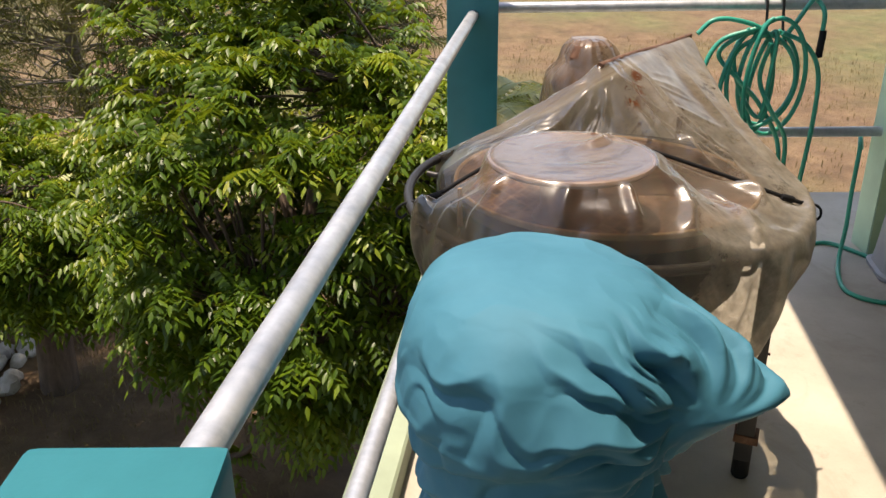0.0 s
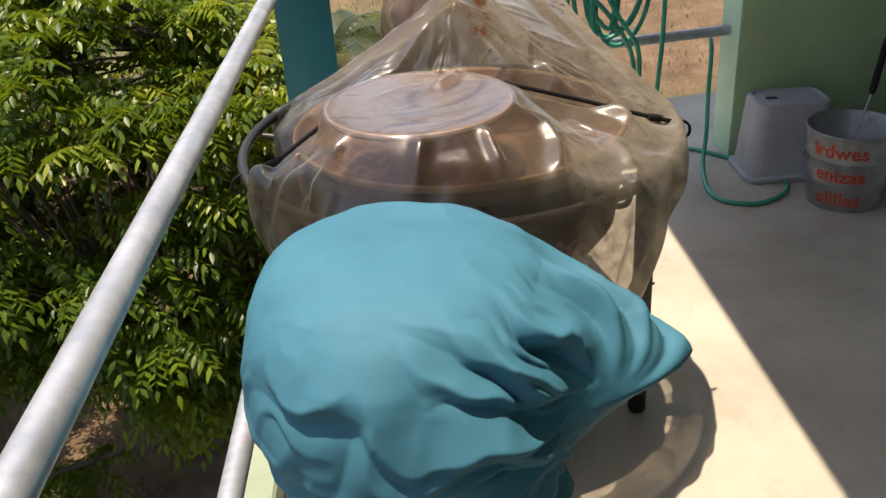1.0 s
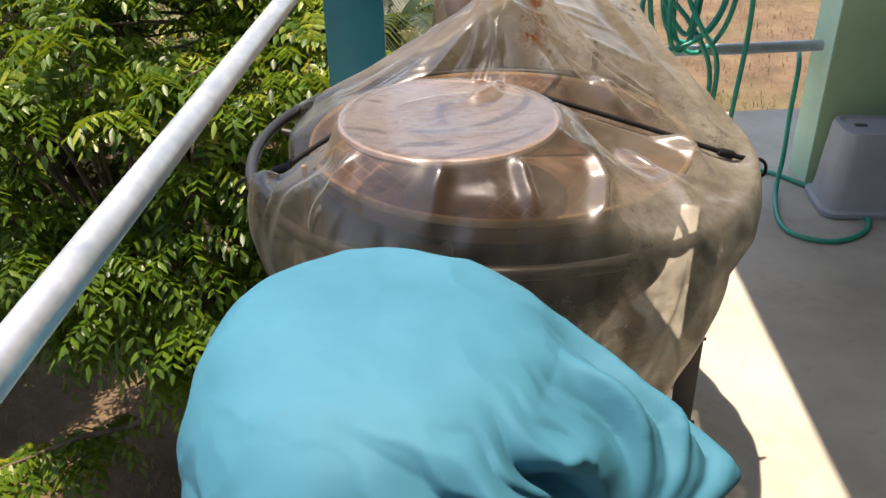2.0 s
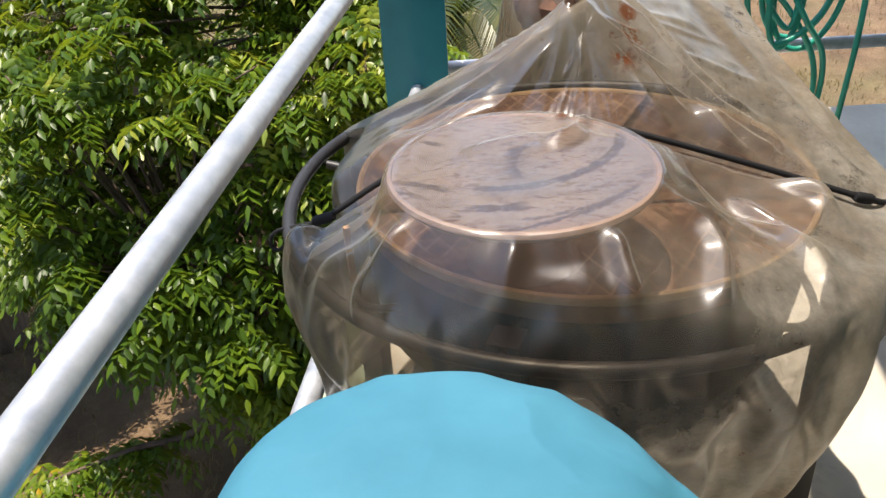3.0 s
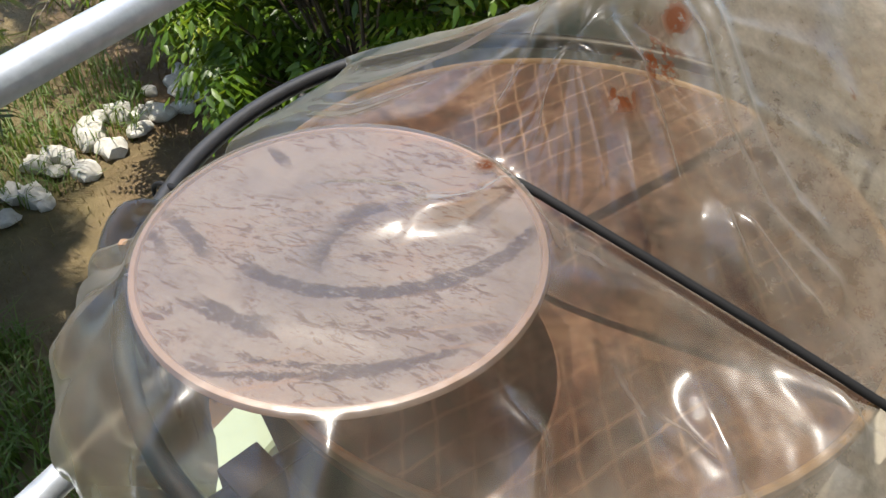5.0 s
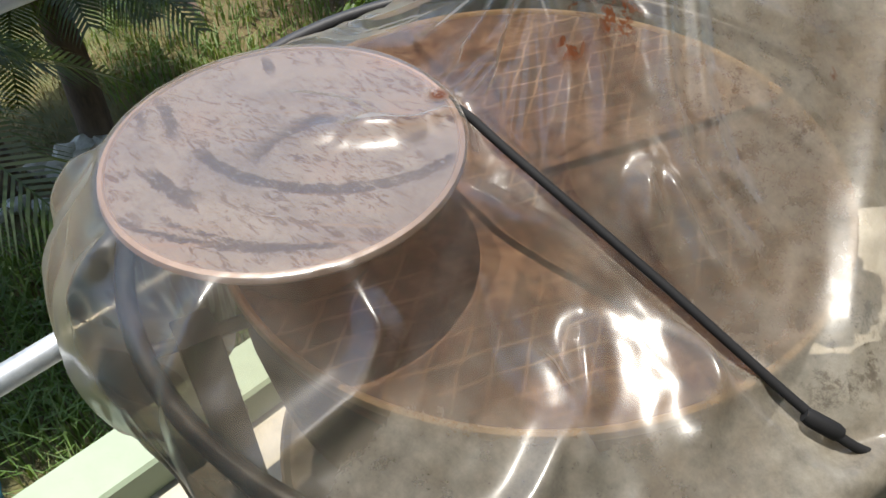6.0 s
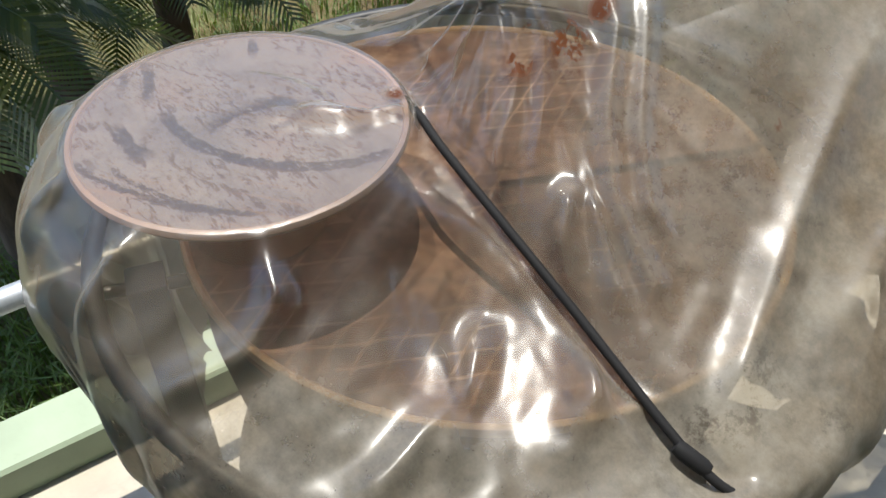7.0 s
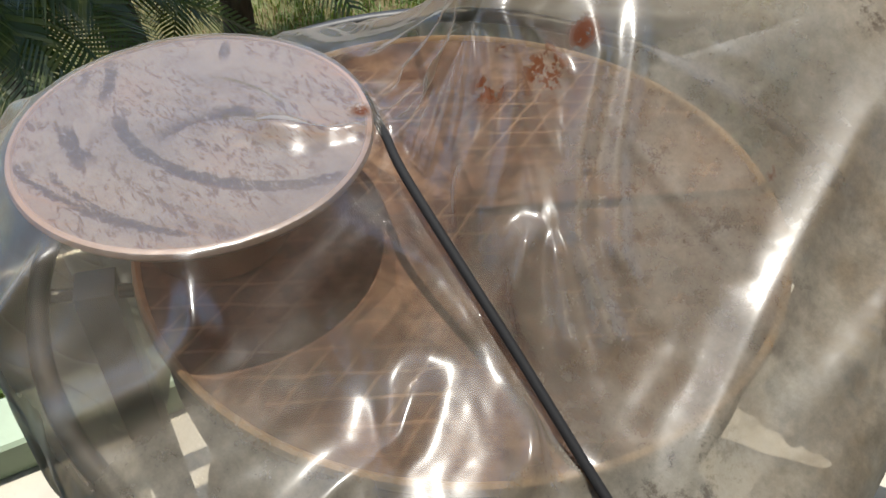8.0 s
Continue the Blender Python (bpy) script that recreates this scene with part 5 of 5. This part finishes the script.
# ---- hose, tub, bucket, counter ----
def hose():
    ob = thing("garden_hose", "green garden hose coiled on the railing and trailing over the floor", "hose", (1.33, 3.57, 0))
    o = Vector((1.33, 3.57, 0))
    rng = random.Random(4)
    pts = []
    # coil hung on the far rail
    for k in range(5 * 14):
        t = k / 14
        a = 2 * math.pi * t + 0.4
        w = 0.095 + 0.06 * math.sin(t * 2.3) + 0.03 * math.cos(t * 4.1)
        hgt = 0.20 + 0.03 * math.sin(t * 1.7)
        pts.append((-0.02 + 0.05 * math.sin(t * 1.3) + w * math.sin(a), -0.03 + 0.018 * math.sin(t * 5.0) - 0.009 * t, 0.80 + hgt * math.cos(a) + 0.02 * math.sin(t * 3.0)))
    tube("coil", smooth_line(pts, 3), 0.0095, M["hose"], ob, 10)
    # loose end over the ridge side
    tube("loop", smooth_line([(-0.30, -0.06, 0.98), (-0.24, -0.05, 1.03), (-0.15, -0.05, 1.03), (-0.04, -0.05, 0.99), (0.01, -0.04, 0.90)], 8), 0.0095, M["hose"], ob, 10)
    # long slack loops that hang lower
    for deep, way in ((-0.055, [(-0.02, 0.98), (-0.13, 0.91), (-0.165, 0.78), (-0.10, 0.55), (0.0, 0.40), (0.055, 0.365), (0.09, 0.42), (0.075, 0.55), (-0.02, 0.70), (-0.12, 0.80), (-0.20, 0.90), (-0.10, 1.0)]),
                      (-0.075, [(-0.08, 1.0), (-0.21, 0.95), (-0.27, 0.83), (-0.21, 0.70), (-0.10, 0.52), (0.02, 0.345), (0.075, 0.315), (0.11, 0.42), (0.10, 0.56), (0.02, 0.68), (-0.03, 0.80), (-0.02, 0.95)])):
        tube("loop", smooth_line([(x, deep + 0.02 * math.sin(9 * k), z) for k, (x, z) in enumerate(way)], 8), 0.0095, M["hose"], ob, 10)
    # strand from the coil up over the rail
    tube("strand", smooth_line([(0.04, -0.03, 0.93), (0.10, -0.02, 1.02), (0.16, 0.0, 1.10), (0.19, 0.02, 1.09), (0.20, -0.03, 1.05), (0.20, -0.035, 0.96)], 8), 0.0095, M["hose"], ob, 10)
    tube("coupling", [(0.203, -0.035, 0.985), (0.203, -0.036, 0.95), (0.202, -0.036, 0.945), (0.20, -0.036, 0.88)], 0.014, M["rubber"], ob, 12, label="black hose coupling")
    # strand down to the floor, its loop and the way back up the wall end
    down = [(0.04, -0.05, 0.98), (0.14, -0.05, 0.93), (0.20, -0.06, 0.82), (0.215, -0.05, 0.62), (0.20, -0.05, 0.35), (0.20, -0.02, 0.12), (0.30, 0.06, 0.012), (0.44, 0.10, 0.010), (0.565, -0.075, 0.010), (0.645, -0.22, 0.010), (0.635, -0.38, 0.010),
            (0.54, -0.47, 0.010), (0.42, -0.49, 0.010), (0.325, -0.41, 0.010), (0.335, -0.28, 0.010), (0.40, -0.11, 0.03), (0.44, -0.04, 0.14), (0.455, 0.0, 0.30), (0.475, 0.04, 0.46), (0.53, 0.17, 0.50), (0.60, 0.28, 0.40)]
    tube("trailing_hose", smooth_line(down, 10), 0.0095, M["hose"], ob, 12)
    for x in (-0.01, 0.055):
        tube("tie", smooth_line([(x, 0.04, 1.10), (x, 0.07, 1.125), (x, 0.03, 1.10), (x, 0.0, 0.99), (x + 0.005, -0.045, 0.93)], 4), 0.006, M["rubber"], ob, 8, label="black strap")


hose()


def tub():
    """A rounded oblong tub, upside down, its wide lip on the floor."""
    ob = thing("plastic_tub", "upturned grey plastic tub with a worn flat base", "tub", (2.03, 3.36, 0), -9)

    def loop(bm, hx, hy, rad, z, sides=8):
        row = []
        for q, (sx, sy) in enumerate(((1, 1), (-1, 1), (-1, -1), (1, -1))):
            for k in range(sides + 1):
                a = radians(90 * q + 90 * k / sides)
                row.append(bm.verts.new((sx * (hx - rad) + rad * math.cos(a), sy * (hy - rad) + rad * math.sin(a), z + 0.004 * noise.noise((sx * hx * 5 + k, sy * 3.0, z * 20)))))
        return row

    bm = bmesh.new()
    rows = [loop(bm, *v) for v in ((0.205, 0.145, 0.06, 0.012), (0.212, 0.152, 0.06, 0.004), (0.214, 0.154, 0.06, 0.022), (0.196, 0.136, 0.06, 0.028), (0.190, 0.130, 0.06, 0.08), (0.172, 0.112, 0.055, 0.325), (0.166, 0.106, 0.05, 0.345), (0.152, 0.092, 0.045, 0.350), (0.145, 0.085, 0.04, 0.338))]
    for a, b in zip(rows, rows[1:]):
        n = len(a)
        for k in range(n):
            bm.faces.new((a[k], a[(k + 1) % n], b[(k + 1) % n], b[k]))
    bm.faces.new(rows[-1])
    part("body", bm, M["grey_plastic"], ob)
    ob.scale = (0.88, 0.9, 0.93)
    bm = box_bm(-0.10, -0.05, 0.0, 0.028, 0.334, 0.3415, 0.003)
    part("boss", bm, M["black"], ob, "dark mark on the base")


tub()


def letters(text, size, radius, z, start, parent):
    """A line of brushed letters wrapped round the bucket."""
    cu = bpy.data.curves.new("text", "FONT")
    cu.body, cu.size, cu.extrude, cu.offset, cu.resolution_u = text, size, 0.0004, size * 0.022, 3
    ob = new("text", cu)
    me = bpy.data.meshes.new_from_object(ob.evaluated_get(bpy.context.evaluated_depsgraph_get()))
    bpy.data.objects.remove(ob)
    bm = bmesh.new()
    bm.from_mesh(me)
    bmesh.ops.subdivide_edges(bm, edges=[e for e in bm.edges if e.calc_length() > 0.012], cuts=2)
    rough = random.Random(len(text))
    for v in bm.verts:
        a = start + v.co.x / radius(z + v.co.y)
        zz = z + v.co.y + 0.004 * noise.noise((v.co.x * 25, v.co.y * 25, 1.0))
        r = radius(zz) + 0.0012 + v.co.z
        v.co = (r * math.cos(a), r * math.sin(a), zz)
    part("lettering", bm, M["red_letters"], parent, "red hand-painted letters", False)


def bucket():
    x, y = 2.105, 3.03
    ob = thing("bucket", "galvanized ash bucket with red hand-painted words", "bucket", (x, y, 0))
    h = 0.305
    rad = lambda z: 0.130 + 0.033 * z / h
    bm = lathe_bm([(0, 0.012), (0.126, 0.012), (0.128, 0.002), (0.131, 0.0), (0.1325, 0.006), (rad(0.105), 0.100), (rad(0.108) + 0.003, 0.108), (rad(0.116), 0.116), (rad(0.20), 0.195), (rad(0.205) + 0.003, 0.203), (rad(0.21), 0.211), (rad(h) - 0.001, h - 0.006),
                   (rad(h) + 0.004, h - 0.004), (rad(h) + 0.005, h), (rad(h), h + 0.004), (rad(h) - 0.004, h), (rad(0.02) - 0.003, 0.02), (0, 0.02)], 64)
    part("body", bm, M["tin"], ob)
    bm = lathe_bm([(0, 0.185), (0.06, 0.19), (0.11, 0.180), (rad(0.178) - 0.004, 0.178)], 40, wobble=lambda a, z: 1.0)
    part("ash", bm, M["concrete"], ob, "grey ash inside")
    letters("irdwes", 0.075, rad, 0.225, radians(186), ob)
    letters("enizas", 0.075, rad, 0.128, radians(190), ob)
    letters("olillas", 0.075, rad, 0.030, radians(190), ob)
    tube("handle", smooth_line([(-rad(h) - 0.006, 0, h - 0.02), (-rad(h) - 0.014, 0.03, h - 0.10), (-0.06, 0.155, h - 0.17), (0.06, 0.16, h - 0.17), (rad(h) + 0.014, 0.03, h - 0.10), (rad(h) + 0.006, 0, h - 0.02)], 6), 0.003, M["tin"], ob, 8, label="wire bail")
    tool = thing("poker", "black-handled metal poker standing in the bucket", "poker", (x + 0.0, y, 0.19))
    tube("rod", [(-0.02, -0.02, -0.01), (0.065, 0.02, 0.22)], 0.004, M["tin"], tool, 8)
    tube("grip", [(0.065, 0.02, 0.22), (0.07, 0.022, 0.235), (0.11, 0.045, 0.40), (0.115, 0.047, 0.42)], 0.013, M["rubber"], tool, 12, lambda t: (0.7, 1, 1, 0.8)[round(t * 3)], label="black plastic grip")


bucket()


def counter():
    ob = thing("counter", "rough weathered work counter on pale block supports", "counter", (1.75, 2.93, 0), 16)
    bm = box_bm(0.0, 1.5, -1.0, 0.0, 0.90, 0.95, 0.008)
    part("top", bm, M["dusty"], ob)
    for x0 in (0.55, 1.25):
        part("support", box_bm(x0, x0 + 0.15, -0.95, -0.15, 0.0, 0.8995, 0.006), M["white_wall"], ob)


counter()


# ---- wrapped chimney behind the grill ----
def chimney():
    x, y = 0.545, 3.12
    ob = thing("smoker_chimney", "rusty chimney pipe with a cap wrapped in plastic", "chimney", (x, y, 0))
    part("pipe", lathe_bm([(0, 0.0), (0.055, 0.0), (0.055, 0.93), (0.05, 0.94)], 32), M["rust"], ob, "rusty pipe")
    part("cap", lathe_bm([(0.062, 0.80), (0.118, 0.83), (0.135, 0.87), (0.132, 0.90), (0.10, 0.935), (0.088, 0.95), (0.09, 0.985), (0.07, 1.02), (0, 1.03)], 40, wobble=lambda a, z: 1 + 0.07 * math.sin(3 * a + 9 * z) + 0.22 * noise.noise((2 * math.cos(a), 2 * math.sin(a), 9 * z))), M["rust"], ob, "rusty cap")
    pleat = lambda a, z: 1 + 0.16 * noise.noise((2.5 * math.cos(a), 2.5 * math.sin(a), 12 * z)) + 0.05 * math.sin(4 * a + 30 * z) * math.sin(9 * a - 17 * z) + (0.025 + 0.14 * max(0, 0.93 - z)) * math.sin(7 * a + 3 * math.sin(a * 2) + 4 * z) + (0.015 + 0.05 * max(0, 0.93 - z)) * math.sin(19 * a + 7 * z)
    rows = [(0.0, 1.040), (0.06, 1.036), (0.09, 1.01), (0.11, 0.97), (0.118, 0.95), (0.142, 0.92), (0.152, 0.89), (0.155, 0.84), (0.168, 0.74), (0.185, 0.62), (0.20, 0.5), (0.21, 0.42)]
    ob2 = part("plastic_wrap", lathe_bm(rows, 120, at=(x, y, 0), wobble=pleat), M["wrap"])
    tagged(ob2, "dirty clear plastic wrapped over the chimney", "plastic wrap")


chimney()


def clothes_peg():
    """A spring peg that pinches the sheet: two wooden arms and a wire spring."""
    ob = thing("clothes_peg", "weathered wooden clothes peg pinching the plastic sheet", "clothes peg", (0.068, 1.925, 0.845), 20)
    for side in (-1, 1):
        bm = box_bm(-0.0045, 0.0045, 0.0, 0.006, -0.02, 0.072, 0.0015)
        bmesh.ops.transform(bm, matrix=pose(0, side * 0.004 - 0.003, 0, side * 5, 0, 0), verts=bm.verts)
        part("arm", bm, M["peg_wood"], ob)
    tube("spring", smooth_line([(-0.006, 0.008, 0.03), (0.0, 0.011, 0.034), (0.006, 0.007, 0.03), (0.007, 0.0, 0.026), (0.006, -0.007, 0.03), (0.0, -0.010, 0.034), (-0.006, -0.008, 0.03)], 4), 0.0012, M["tin"], ob, 6, label="wire spring")


clothes_peg()
